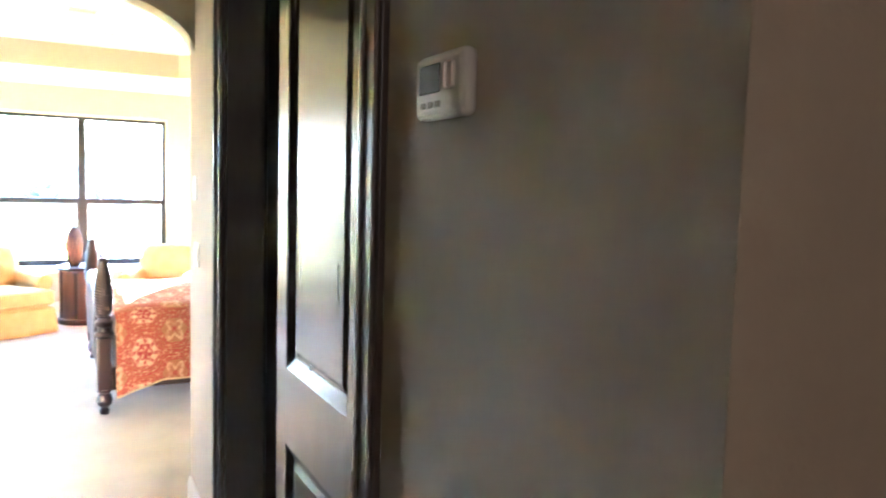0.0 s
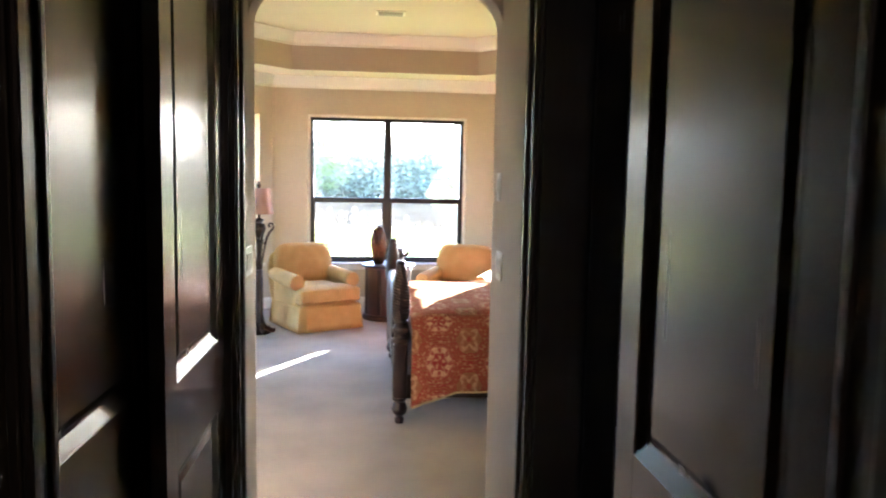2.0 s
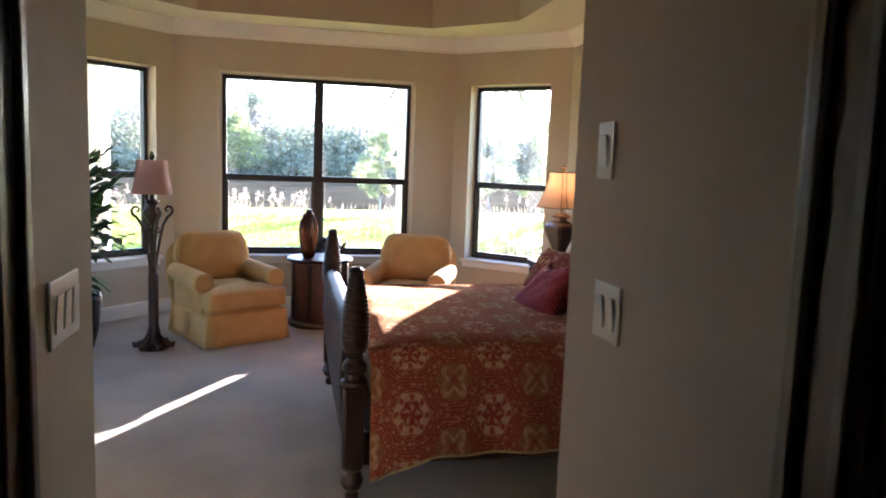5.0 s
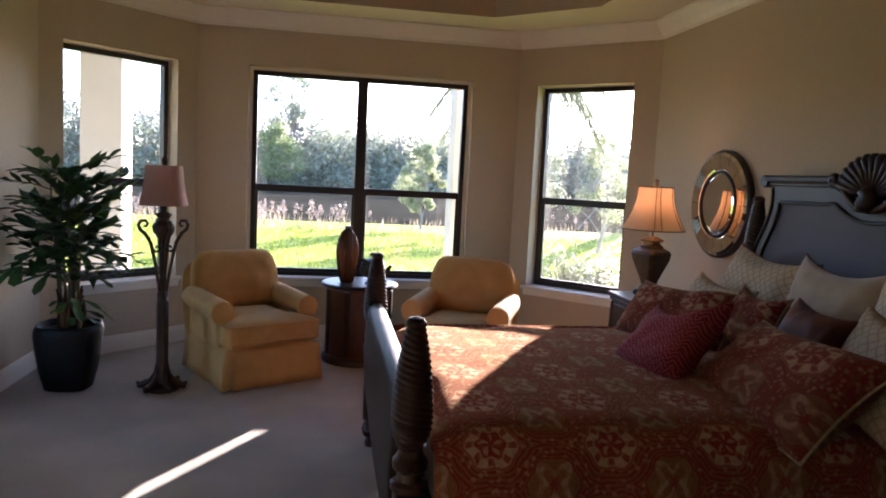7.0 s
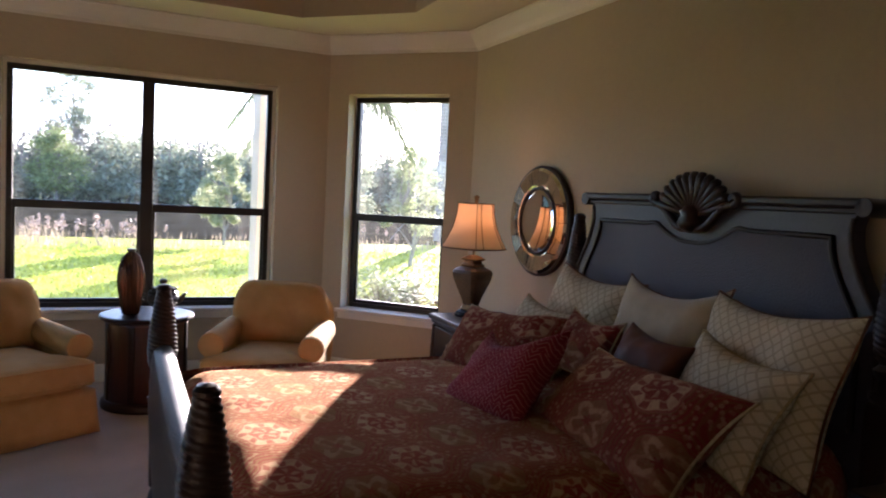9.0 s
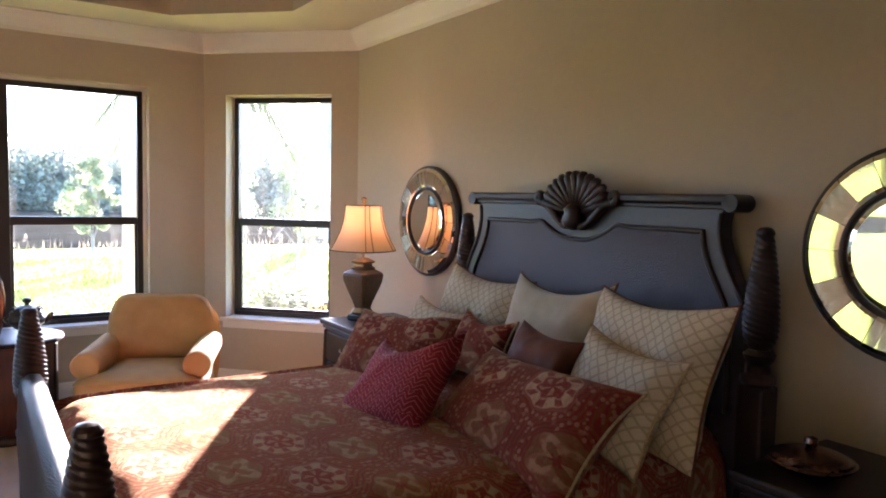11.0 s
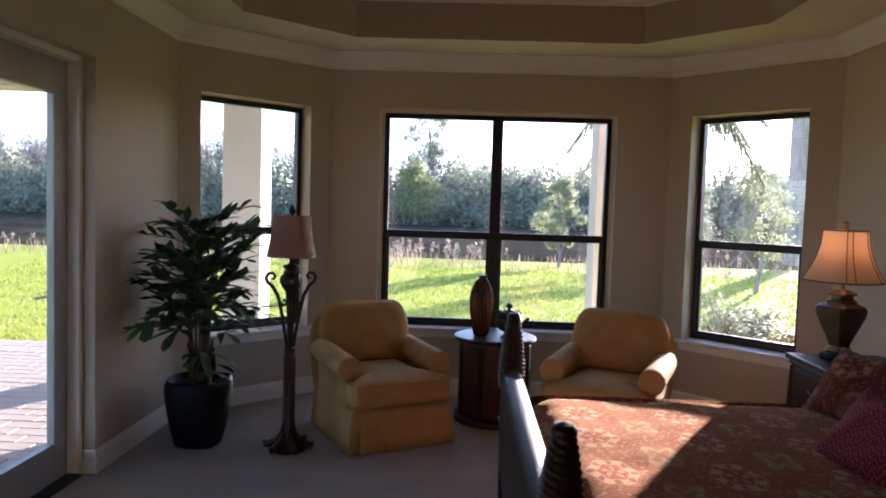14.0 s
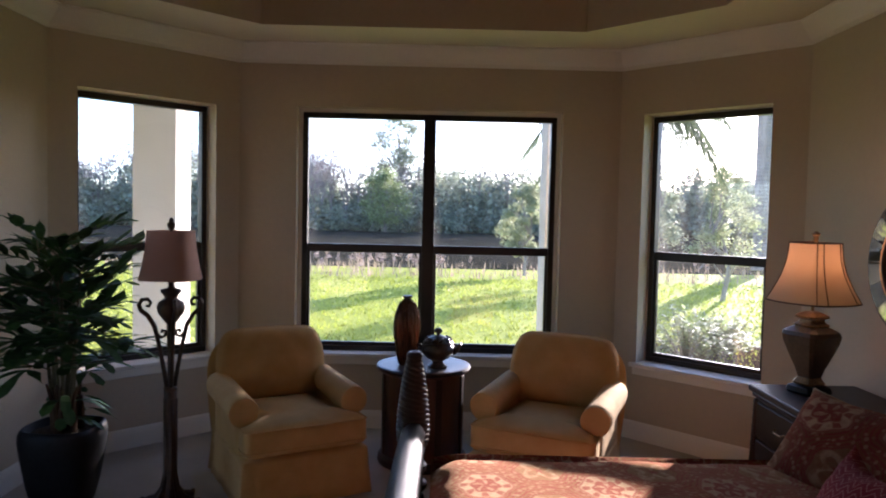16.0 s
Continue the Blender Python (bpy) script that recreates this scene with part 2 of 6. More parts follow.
slab("floor", [(-3.0, -1.6), (4.0, -1.6), (4.0, YDR), (3.2, YDR), (CR + .02, YN + .12), (CL - .02, YN + .12), (XL - .18, YDL), (XL - .18, 2.2), (-3.0, 2.2)], -0.12, 0.0, CARPET, "beige cut-pile carpet floor with faint footmarks", "carpet")

DOOR_S = YDL - 9.50
wall("wall_west", (XL, YDL), (XL, YS), 0, 3.5, WT, [(DOOR_S, DOOR_S + 1.0, 0, 2.44)], WALL)
wall("wall_east", (XR, YS), (XR, YDR), 0, 3.5, WT, (), WALL)
DIAG_L, DIAG_R = math.hypot(CL - XL, YN - YDL), math.hypot(XR - CR, YN - YDR)
WL0, WL1 = DIAG_L - 1.155, DIAG_L - 0.20
WR0, WR1 = 0.205, 1.120
wall("wall_northwest", (CL, YN), (XL, YDL), 0, 3.5, 0.27, [(0.20 - JS, 1.155 + JS, SILL_Z, HEAD_Z + JS)], WALL)
wall("wall_northeast", (XR, YDR), (CR, YN), 0, 3.5, WT, [(DIAG_R - WR1 - JS, DIAG_R - WR0 + JS, SILL_Z, HEAD_Z + JS)], WALL)
wall("wall_north", (CR, YN), (CL, YN), 0, 3.5, WT, [(CR - 1.645 - JL, CR + 0.33 + JL, SILL_Z, HEAD_Z + JL)], WALL)
for k, (p, n1, n2) in enumerate((((XL, YDL), (-1, 0), (-0.7071, 0.7071)), ((CL, YN), (-0.7071, 0.7071), (0, 1)), ((CR, YN), (0, 1), (0.7071, 0.7071)), ((XR, YDR), (0.7071, 0.7071), (1, 0)))):
    n1, n2 = Vector(n1), Vector(n2)
    q = Vector(p) + (n1 + n2).normalized() * 0.0008
    mid = q + (n1 + n2).normalized() * WT * 1.082
    slab("wall_corner_%d" % k, [tuple(v) for v in (q, q + n1 * WT, mid, q + n2 * WT)][::-1], 0, 3.5, WALL, "tan painted plaster wall corner", "wall")
wall("wall_south_west", (XL, YS), (HL, YS), 0, 3.5, 0.14, (), WALL)
wall("wall_south_east", (HR, YS), (XR, YS), 0, 3.5, 0.14, (), WALL)

# arch head over the hall's mouth
bm = bmesh.new()
SPRING, RISE = 2.29, 0.25
xc, hw = (HL + HR) / 2, (HR - HL) / 2
curve = [(xc - hw * math.cos(math.pi * i / 28), SPRING + RISE * math.sin(math.pi * i / 28)) for i in range(29)]
for (xa, za), (xb, zb) in zip(curve, curve[1:]):
    f = [bm.verts.new((x, YS, z)) for x, z in ((xa, za), (xb, zb), (xb, 3.5), (xa, 3.5))]
    g = [bm.verts.new((x, YS - 0.14, z)) for x, z in ((xa, za), (xb, zb), (xb, 3.5), (xa, 3.5))]
    bm.faces.new(f)
    bm.faces.new(g[::-1])
    bm.faces.new((f[0], g[0], g[1], f[1]))
bmesh.ops.remove_doubles(bm, verts=bm.verts[:], dist=1e-4)
tagged(part("wall_arch", bm, HALLWALL), "plaster arch head over the bedroom entrance", "arch", kind="structure")

# hall walls with their double-door openings, and the foyer behind
HZ = 2.75
wall("wall_hall_east", (HR, 2.07), (HR, YS - 0.14), 0, HZ, 0.14, [(3.04 - 2.07, 4.52 - 2.07, 0, 2.44)], HALLWALL, "tan painted hall wall")
wall("wall_hall_west", (HL, YS - 0.14), (HL, 2.07), 0, HZ, 0.14, [(YS - 0.14 - 4.86, YS - 0.14 - 3.42, 0, 2.44)], HALLWALL, "tan painted hall wall")
wall("wall_foyer_east", (4.0, 2.07), (HR + 0.14, 2.07), 0, HZ, 0.14, (), HALLWALL, "tan painted foyer wall")
wall("wall_foyer_west", (HL - 0.14, 2.07), (-3.0, 2.07), 0, HZ, 0.14, (), HALLWALL, "tan painted foyer wall")
wall("wall_foyer_far_east", (4.0, -1.6), (4.0, 2.07), 0, HZ, 0.14, (), HALLWALL, "tan painted foyer wall")
wall("wall_foyer_far_west", (-3.0, 2.07), (-3.0, -1.6), 0, HZ, 0.14, (), HALLWALL, "tan painted foyer wall")
wall("wall_foyer_south", (-3.0, -1.6), (4.0, -1.6), 0, HZ, 0.14, (), HALLWALL, "tan painted foyer wall")
wall("wall_closet_east", (2.2, 2.5), (2.2, 5.1), 0, HZ, 0.1, (), HALLWALL, "dark closet wall")
wall("wall_closet_south", (HR + 0.14, 2.9), (2.2, 2.9), 0, HZ, 0.1, (), HALLWALL, "dark closet wall")
wall("wall_closet_north", (2.2, 4.75), (HR + 0.14, 4.75), 0, HZ, 0.1, (), HALLWALL, "dark closet wall")
slab("ceiling_hall", [(-3.1, -1.7), (4.1, -1.7), (4.1, YS - 0.14), (-3.1, YS - 0.14)], HZ, HZ + 0.1, CEIL, "cream painted hall ceiling", "ceiling")

# bedroom ceiling: a flat border, an eight-sided tray and its upper panel
TR = [(-0.49, 6.02), (1.72, 6.02), (2.40, 6.70), (2.40, 10.35), (1.72, 11.03), (-0.49, 11.03), (-1.17, 10.35), (-1.17, 6.70)]
OUT = [(-0.49, YS - 0.1), (1.72, YS - 0.1), (XR + 0.1, YS - 0.1), (XR + 0.1, YDR + 0.05), (CR + 0.05, YN + 0.1), (CL - 0.05, YN + 0.1), (XL - 0.1, YDL + 0.05), (XL - 0.1, YS - 0.1)]
bm = bmesh.new()
ti = [bm.verts.new((x, y, CEIL_Z)) for x, y in TR]
to = [bm.verts.new((x, y, CEIL_Z)) for x, y in OUT]
for i in range(8):
    j = (i + 1) % 8
    bm.faces.new((ti[i], ti[j], to[j], to[i]))
tagged(part("ceiling", bm, CEIL), "cream painted flat ceiling border round the tray", "ceiling", kind="structure")
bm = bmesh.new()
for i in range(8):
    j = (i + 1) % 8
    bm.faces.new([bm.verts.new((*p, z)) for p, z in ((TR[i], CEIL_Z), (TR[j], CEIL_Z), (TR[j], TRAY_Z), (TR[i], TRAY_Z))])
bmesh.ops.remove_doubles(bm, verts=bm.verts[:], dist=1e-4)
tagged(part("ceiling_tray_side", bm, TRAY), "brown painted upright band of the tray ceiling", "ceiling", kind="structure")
slab("ceiling_upper", [(-2.1, 5.3), (3.4, 5.3), (3.4, 11.9), (-2.1, 11.9)], TRAY_Z, TRAY_Z + 0.1, CEIL, "cream painted upper tray ceiling", "ceiling")

CROWN = [(0, 2.80), (0.012, 2.80), (0.018, 2.825), (0.05, 2.855), (0.085, 2.90), (0.10, 2.925), (0.115, 2.93), (0.115, 2.94), (0, 2.94)]
tagged(part("trim", sweep(CROWN, ROOM), TRIM), "white painted crown moulding along the walls", "crown moulding", kind="structure")
up = [(o * 1.0, z + (TRAY_Z - 2.94)) for o, z in CROWN]
tagged(part("trim_tray", sweep(up, TR), TRIM), "white crown moulding at the top of the tray", "crown moulding", kind="structure")
BASE = [(0, 0), (0.016, 0), (0.016, 0.10), (0.012, 0.125), (0.005, 0.14), (0, 0.14)]
def baseboard(pts, name="baseboard"):
    tagged(part(name, sweep(BASE, pts, closed=False), TRIM), "white painted wooden baseboard", "baseboard", kind="structure")
baseboard([(HR, YS), (XR, YS), (XR, YDR), (CR, YN), (CL, YN), (XL, YDL), (XL, 9.50), (XL - 0.15, 9.50)])
baseboard([(XL - 0.15, 8.50), (XL, 8.50), (XL, YS), (HL, YS)])
baseboard([(HR, 4.64), (HR, YS)])
baseboard([(HL, YS), (HL, 5.10)])
baseboard([(4.0, 2.07), (HR, 2.07), (HR, 2.92)])


# ---- windows ----
def sash_window(name, m, width, lights, label, d0=0.085, JL=JL):
    """Single-hung windows side by side in one opening. Local x along the wall, y outwards, z up."""
    w = thing(name, m, label, "window", kind="structure")
    h = HEAD_Z - SILL_Z
    fr, d1 = 0.042, d0 + 0.065
    bm = bmesh.new()
    for x0, x1, z0, z1 in ((0, width, 0, fr), (0, width, h - fr, h), (0, fr, fr, h - fr), (width - fr, width, fr, h - fr)):
        box(bm, x0, d0, z0, x1, d1, z1, 0.004)
    part("window_frame", bm, BRONZE, w)
    for x0, x1, z0, z1 in ((-JL, 0, 0, h + JL), (width, width + JL, 0, h + JL), (0, width, h, h + JL)):
        part("jamb_liner", boxed(x0 + 0.0005, d0 + 0.004, z0, x1 - 0.0005, d1 + 0.03, z1 - 0.0005), TRIM, w)
    for k in range(1, lights):
        x = width * k / lights
        part("mullion", boxed(x - 0.048, d0 - 0.006, fr, x + 0.048, d1, h - fr, 0.005), BRONZE, w)
    for k in range(lights):
        x0 = width * k / lights + (fr if k == 0 else 0.048)
        x1 = width * (k + 1) / lights - (fr if k == lights - 1 else 0.048)
        zr = RAIL_Z - SILL_Z
        bm = bmesh.new()
        box(bm, x0, d0 + 0.012, zr - 0.034, x1, d1 - 0.01, zr + 0.03, 0.004)
        part("meeting_rail", bm, BRONZE, w)
        bm = bmesh.new()
        for a0, a1, z0, z1 in ((x0, x1, fr, fr + 0.03), (x0, x0 + 0.02, fr + 0.03, zr - 0.034), (x1 - 0.02, x1, fr + 0.03, zr - 0.034)):
            box(bm, a0, d0 + 0.018, z0, a1, d0 + 0.05, z1, 0.003)
        part("lower_sash", bm, BRONZE, w)
        for z0, z1, y in ((fr, zr - 0.03, d0 + 0.03), (zr + 0.03, h - fr, d0 + 0.048)):
            p = part("pane", boxed(x0 + 0.002, y, z0, x1 - 0.002, y + 0.004, z1), GLASS, w)
            p.visible_shadow = False
    return w


def window_stool(name, m, width, d0=0.085, JL=JL):
    s = thing(name, m, "cream marble window stool set on the wall below the panes", "window sill", kind="structure")
    bm = bmesh.new()
    box(bm, -0.05, -0.04, -0.028, width + 0.05, -0.001, 0.004, 0.006)
    box(bm, 0.001 - JL, -0.002, -0.0, width - 0.001 + JL, d0 + 0.001, 0.004)
    part("sill", bm, SILL, s)
    part("apron", boxed(-0.03, -0.016, -0.085, width + 0.03, -0.001, -0.0285, 0.005), TRIM, s)


def on_wall(a, b, s, z):
    """Local frame on a wall: x from a towards b with the room behind y, y outwards."""
    a, b = Vector((*a, 0)), Vector((*b, 0))
    u = (b - a).normalized()
    m = Matrix.Translation(a + u * s + Vector((0, 0, z)))
    return m @ Matrix.Rotation(math.atan2(u.y, u.x), 4, "Z")


for nm, a, b, s0, s1, lights, lab, deep, liner in (
        ("window_north", (CL, YN), (CR, YN), -0.33 - CL, 1.645 - CL, 2, "dark bronze twin single-hung window over the lawn", 0.085, JL),
        ("window_northwest", (XL, YDL), (CL, YN), WL0, WL1, 1, "dark bronze single-hung window beside the patio", 0.125, JS),
        ("window_northeast", (CR, YN), (XR, YDR), WR0, WR1, 1, "dark bronze single-hung window beside the nightstand", 0.13, JS)):
    sash_window(nm, on_wall(a, b, s0, SILL_Z), s1 - s0, lights, lab, deep, liner)
    window_stool("sill_" + nm, on_wall(a, b, s0, SILL_Z), s1 - s0, deep, liner)


# ---- hall doors ----
def door_leaf(name, m, width, label, knob_side=None):
    """Two-panel leaf. Local x along its width, y through it (0 is the hall face), z up."""
    d = thing(name, m, label, "door", "hall doors", kind="structure")
    T, H, st = 0.04, 2.425, 0.105
    rails = ((0.005, 0.22), (0.885, 1.12), (2.30, H))
    bm = bmesh.new()
    box(bm, 0, 0, 0.005, st, T, H, 0.002)
    box(bm, width - st, 0, 0.005, width, T, H, 0.002)
    for z0, z1 in rails:
        box(bm, st, 0, z0, width - st, T, z1)
    part("stile_frame", bm, DOORWOOD, d)
    for z0, z1 in ((0.22, 0.885), (1.12, 2.30)):
        bm = bmesh.new()
        x0, x1 = st, width - st
        prof = ((0, 0.000), (0.004, 0.003), (0.034, 0.017), (0.040, 0.0185), (0.046, 0.0185), (0.064, 0.010))
        loops = []
        for o, y in prof:
            loops.append([bm.verts.new(p) for p in ((x0 + o, y, z0 + o), (x1 - o, y, z0 + o), (x1 - o, y, z1 - o), (x0 + o, y, z1 - o))])
        for p, q in zip(loops, loops[1:]):
            for i in range(4):
                bm.faces.new((p[i], p[(i + 1) % 4], q[(i + 1) % 4], q[i]))
        bm.faces.new(loops[-1])
        box(bm, x0, 0.02, z0, x1, T - 0.006, z1)
        part("panel", bm, DOORWOOD, d)
    if knob_side is not None:
        kx = 0.055 if knob_side == 0 else width - 0.055
        part("knob_plate", boxed(kx - 0.012, -0.004, 0.955, kx + 0.012, 0.001, 1.005, 0.002), BRONZE, d)
    return d


def casing(name, side, y0, y1, x, face):
    """Dark stained casing and jamb round an opening in a hall wall; face is +1 when the hall lies at greater x."""
    c = thing(name, Matrix.Identity(4), "espresso stained door casing on the hall wall", "door casing", kind="structure")
    W = 0.11
    for (a, b, z0, z1) in ((y0 - W, y0, 0, 2.44 + W), (y1, y1 + W, 0, 2.44 + W), (y0, y1, 2.44, 2.44 + W)):
        bm = bmesh.new()
        box(bm, min(x, x + face * 0.018), a, z0, max(x, x + face * 0.018), b, z1, 0.004)
        if b - a < 0.2:
            k0, k1 = (a, a + 0.03) if a < y0 else (b - 0.03, b)
            box(bm, min(x + face * 0.0185, x + face * 0.032), k0, z0, max(x + face * 0.0185, x + face * 0.032), k1, z1, 0.006)
            k0, k1 = (b - 0.025, b - 0.008) if a < y0 else (a + 0.008, a + 0.025)
            box(bm, min(x + face * 0.0185, x + face * 0.025), k0, z0, max(x + face * 0.0185, x + face * 0.025), k1, z1, 0.003)
        part("casing_board", bm, CASINGWOOD_LIT, c)
    for a, b in ((y0 - 0.001, y0 + 0.018), (y1 - 0.018, y1 + 0.001)):
        part("jamb", boxed(min(x, x - face * 0.15), a, 0, max(x, x - face * 0.15), b, 2.44), CASINGWOOD_LIT, c)
    part("jamb_head", boxed(min(x, x - face * 0.15), y0 + 0.018, 2.425, max(x, x - face * 0.15), y1 - 0.018, 2.441), CASINGWOOD_LIT, c)


casing("door_casing_east", "east", 3.04, 4.52, HR, -1)
casing("door_casing_west", "west", 3.42, 4.86, HL, 1)
# local y of a leaf points away from the hall
door_leaf("door_1", Matrix.Translation((HR + 0.012, 3.79, 0)) @ Matrix.Rotation(radians(-90), 4, "Z"), 0.73, "closed espresso two-panel door leaf, glossy", 1)
door_leaf("door_2", Matrix.Translation((HR + 0.16, 4.495, 0)) @ Matrix.Rotation(radians(4), 4, "Z"), 0.69, "open espresso door leaf folded into the dark closet")
door_leaf("door_3", Matrix.Translation((HL - 0.02, 4.12, 0)) @ Matrix.Rotation(radians(90), 4, "Z"), 0.715, "closed espresso two-panel closet leaf, glossy")
door_leaf("door_4", Matrix.Translation((HL - 0.09, 3.43, 0)) @ Matrix.Rotation(radians(90), 4, "Z"), 0.85, "closed espresso two-panel closet leaf, set back", None)
tagged(part("wall_closet_west", boxed(HL - 0.8, 3.2, 0, HL - 0.7, 5.1, HZ), HALLWALL), "closet back wall", "wall", kind="structure")
tagged(part("wall_closet_a", boxed(HL - 0.70, 3.2, 0, HL - 0.141, 3.3, HZ), HALLWALL), "closet side wall", "wall", kind="structure")
tagged(part("wall_closet_b", boxed(HL - 0.70, 5.0, 0, HL - 0.141, 5.1, HZ), HALLWALL), "closet side wall", "wall", kind="structure")

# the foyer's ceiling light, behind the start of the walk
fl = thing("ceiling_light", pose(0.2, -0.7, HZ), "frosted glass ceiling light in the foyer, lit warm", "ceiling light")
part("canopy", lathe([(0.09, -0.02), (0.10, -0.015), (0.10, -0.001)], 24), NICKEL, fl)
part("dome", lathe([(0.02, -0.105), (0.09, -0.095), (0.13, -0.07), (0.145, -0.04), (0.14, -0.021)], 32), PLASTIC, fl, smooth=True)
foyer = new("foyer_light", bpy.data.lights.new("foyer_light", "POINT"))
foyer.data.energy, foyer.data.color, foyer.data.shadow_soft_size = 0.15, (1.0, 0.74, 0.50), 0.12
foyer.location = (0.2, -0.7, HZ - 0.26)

# ---- outdoors ground ----
bm = bmesh.new()
bmesh.ops.create_grid(bm, x_segments=2, y_segments=2, size=1500)
for v in bm.verts:
    v.co.z = -0.17
tagged(part("ground", bm, LAWN), "sunlit green lawn reaching the woods", "lawn", kind="structure")


# ---- fabrics and furniture materials ----
class Sock:
    """Node arithmetic on one float socket."""
    def __init__(self, nt, s):
        self.nt, self.s = nt, s

    def op(self, kind, *others):
        n = self.nt.nodes.new("ShaderNodeMath")
        n.operation = kind
        for i, o in enumerate((self, *others)):
            if isinstance(o, Sock):
                self.nt.links.new(o.s, n.inputs[i])
            else:
                n.inputs[i].default_value = o
        return Sock(self.nt, n.outputs[0])

    def __add__(self, o): return self.op("ADD", o)
    def __sub__(self, o): return self.op("SUBTRACT", o)
    def __mul__(self, o): return self.op("MULTIPLY", o)
    def __truediv__(self, o): return self.op("DIVIDE", o)


def blend(nt, fac, a, b):
    n = nt.nodes.new("ShaderNodeMix")
    n.data_type = "RGBA"
    nt.links.new(fac.s, n.inputs["Factor"])
    for key, c in (("A", a), ("B", b)):
        if isinstance(c, tuple):
            n.inputs[key].default_value = (*c, 1)
        else:
            nt.links.new(c, n.inputs[key])
    return n.outputs["Result"] if "Result" in n.outputs else n.outputs[2]


def band(x, at, half, soft=0.02):
    """1 where x lies within half of at."""
    d = (x - at).op("ABSOLUTE")
    return ((d - half) / -soft).op("ADD", 0.5).op("MINIMUM", 1.0).op("MAXIMUM", 0.0)


def fabric(name, kind, colours, size, rough=0.85, sheen=0.03, flat=False):
    m = bpy.data.materials.new(name)
    m.use_nodes = True
    nt = m.node_tree
    bsdf = nt.nodes["Principled BSDF"]
    tc = nt.nodes.new("ShaderNodeTexCoord")
    wob = nt.nodes.new("ShaderNodeTexNoise")
    wob.inputs["Scale"].default_value, wob.inputs["Detail"].default_value = 7.0, 2
    nt.links.new(tc.outputs["Object"], wob.inputs["Vector"])
    sep = nt.nodes.new("ShaderNodeSeparateXYZ")
    nt.links.new(tc.outputs["Object"], sep.inputs[0])
    X, Y, Z = (Sock(nt, sep.outputs[i]) for i in range(3))
    wobble = (Sock(nt, wob.outputs["Fac"]) - 0.5) * 0.025
    u = (X + wobble) / size + 40.0
    v = ((Z if flat else Y + Z) + wobble) / size + 40.0
    base = colours[0]
    if kind == "damask":
        # rows of medallions, red and tan by turns, each row half a step on from the last
        along = ((X if flat else Y + Z) + wobble * 0.9) / (size * 1.70) + 40.0
        across = ((Z if flat else X) - wobble * 0.9) / size + 40.0
        row = across.op("FLOOR")
        odd = row.op("MODULO", 2.0)
        du = ((along + odd * 0.5).op("FRACT") - 0.5) * 2.62
        dv = (across.op("FRACT") - 0.5) * 2.0
        r = ((du * du) + (dv * dv)).op("SQRT")
        th = dv.op("ARCTAN2", du)
        soft = nt.nodes.new("ShaderNodeTexNoise")
        soft.inputs["Scale"].default_value, soft.inputs["Detail"].default_value = 30.0, 4
        nt.links.new(tc.outputs["Object"], soft.inputs["Vector"])
        wear = ((Sock(nt, soft.outputs["Fac"]) - 0.33) * 5.0).op("MINIMUM", 1.0).op("MAXIMUM", 0.35)
        rr = r + (th * 6.0).op("COSINE") * 0.05 + (wear - 0.6) * 0.06
        disc = band(rr, 0.0, 0.90, 0.08)
        ogee = band((rr * 6.5).op("FRACT"), 0.5, 0.24, 0.18)
        lobes = band((th * 8.0 + r * 2.0).op("SINE"), 1.0, 0.75, 0.3)
        spots = lobes * band(rr, 0.68, 0.13, 0.06)
        swirl = band((th * 5.0 + r * 4.0).op("SINE") + (Sock(nt, soft.outputs["Fac"]) - 0.5) * 3.0, 1.0, 0.70, 0.3)
        cross = band((th * 4.0).op("COSINE") * 0.20 + rr, 0.50, 0.15, 0.07)
        flower = band(rr, 0.0, 0.50, 0.06)
        sprig = nt.nodes.new("ShaderNodeTexVoronoi")
        sprig.inputs["Scale"].default_value = 9.0 / size
        nt.links.new(tc.outputs["Object"], sprig.inputs["Vector"])
        fleck = band(Sock(nt, sprig.outputs["Distance"]), 0.0, 0.36, 0.10) * wear
        c = blend(nt, ogee * 0.9, base, colours[2])
        c = blend(nt, fleck * 0.38, c, colours[1])
        red = blend(nt, flower, colours[1], colours[2])
        red = blend(nt, flower * swirl * band(rr, 0.26, 0.14, 0.06) * 0.65, red, colours[1])
        red = blend(nt, spots * 0.9, red, colours[2])
        red = blend(nt, fleck * 0.35, red, colours[2])
        tan = blend(nt, cross * (wear * 0.5 + 0.1), colours[3], colours[1])
        tan = blend(nt, band(rr, 0.0, 0.16, 0.05) * 0.8, tan, colours[2])
        tan = blend(nt, band(rr, 0.48, 0.05, 0.04) * lobes * 0.8, tan, colours[3])
        med = blend(nt, odd, red, tan)
        c = blend(nt, disc * (wear * 0.35 + 0.45), c, med)
        c = blend(nt, band(rr, 0.88, 0.035, 0.04) * 0.8, c, colours[2])
    elif kind == "diamond":
        a = band((u + v).op("FRACT"), 0.5, 0.10, 0.08).op("MAXIMUM", band((u - v).op("FRACT"), 0.5, 0.10, 0.08))
        c = blend(nt, a * 0.42, base, colours[1])
    elif kind == "maze":
        row = (v * 0.5).op("FLOOR").op("MODULO", 2.0)
        q = (u * 1.0).op("FRACT") - 0.5
        z1 = (v * 2.0 + q.op("ABSOLUTE") * 2.4 + row * 0.5).op("FRACT")
        c = blend(nt, band(z1, 0.5, 0.10, 0.06) * 0.75, base, colours[1])
    else:
        n2 = nt.nodes.new("ShaderNodeTexNoise")
        n2.inputs["Scale"].default_value, n2.inputs["Detail"].default_value = 9.0, 4
        nt.links.new(tc.outputs["Object"], n2.inputs["Vector"])
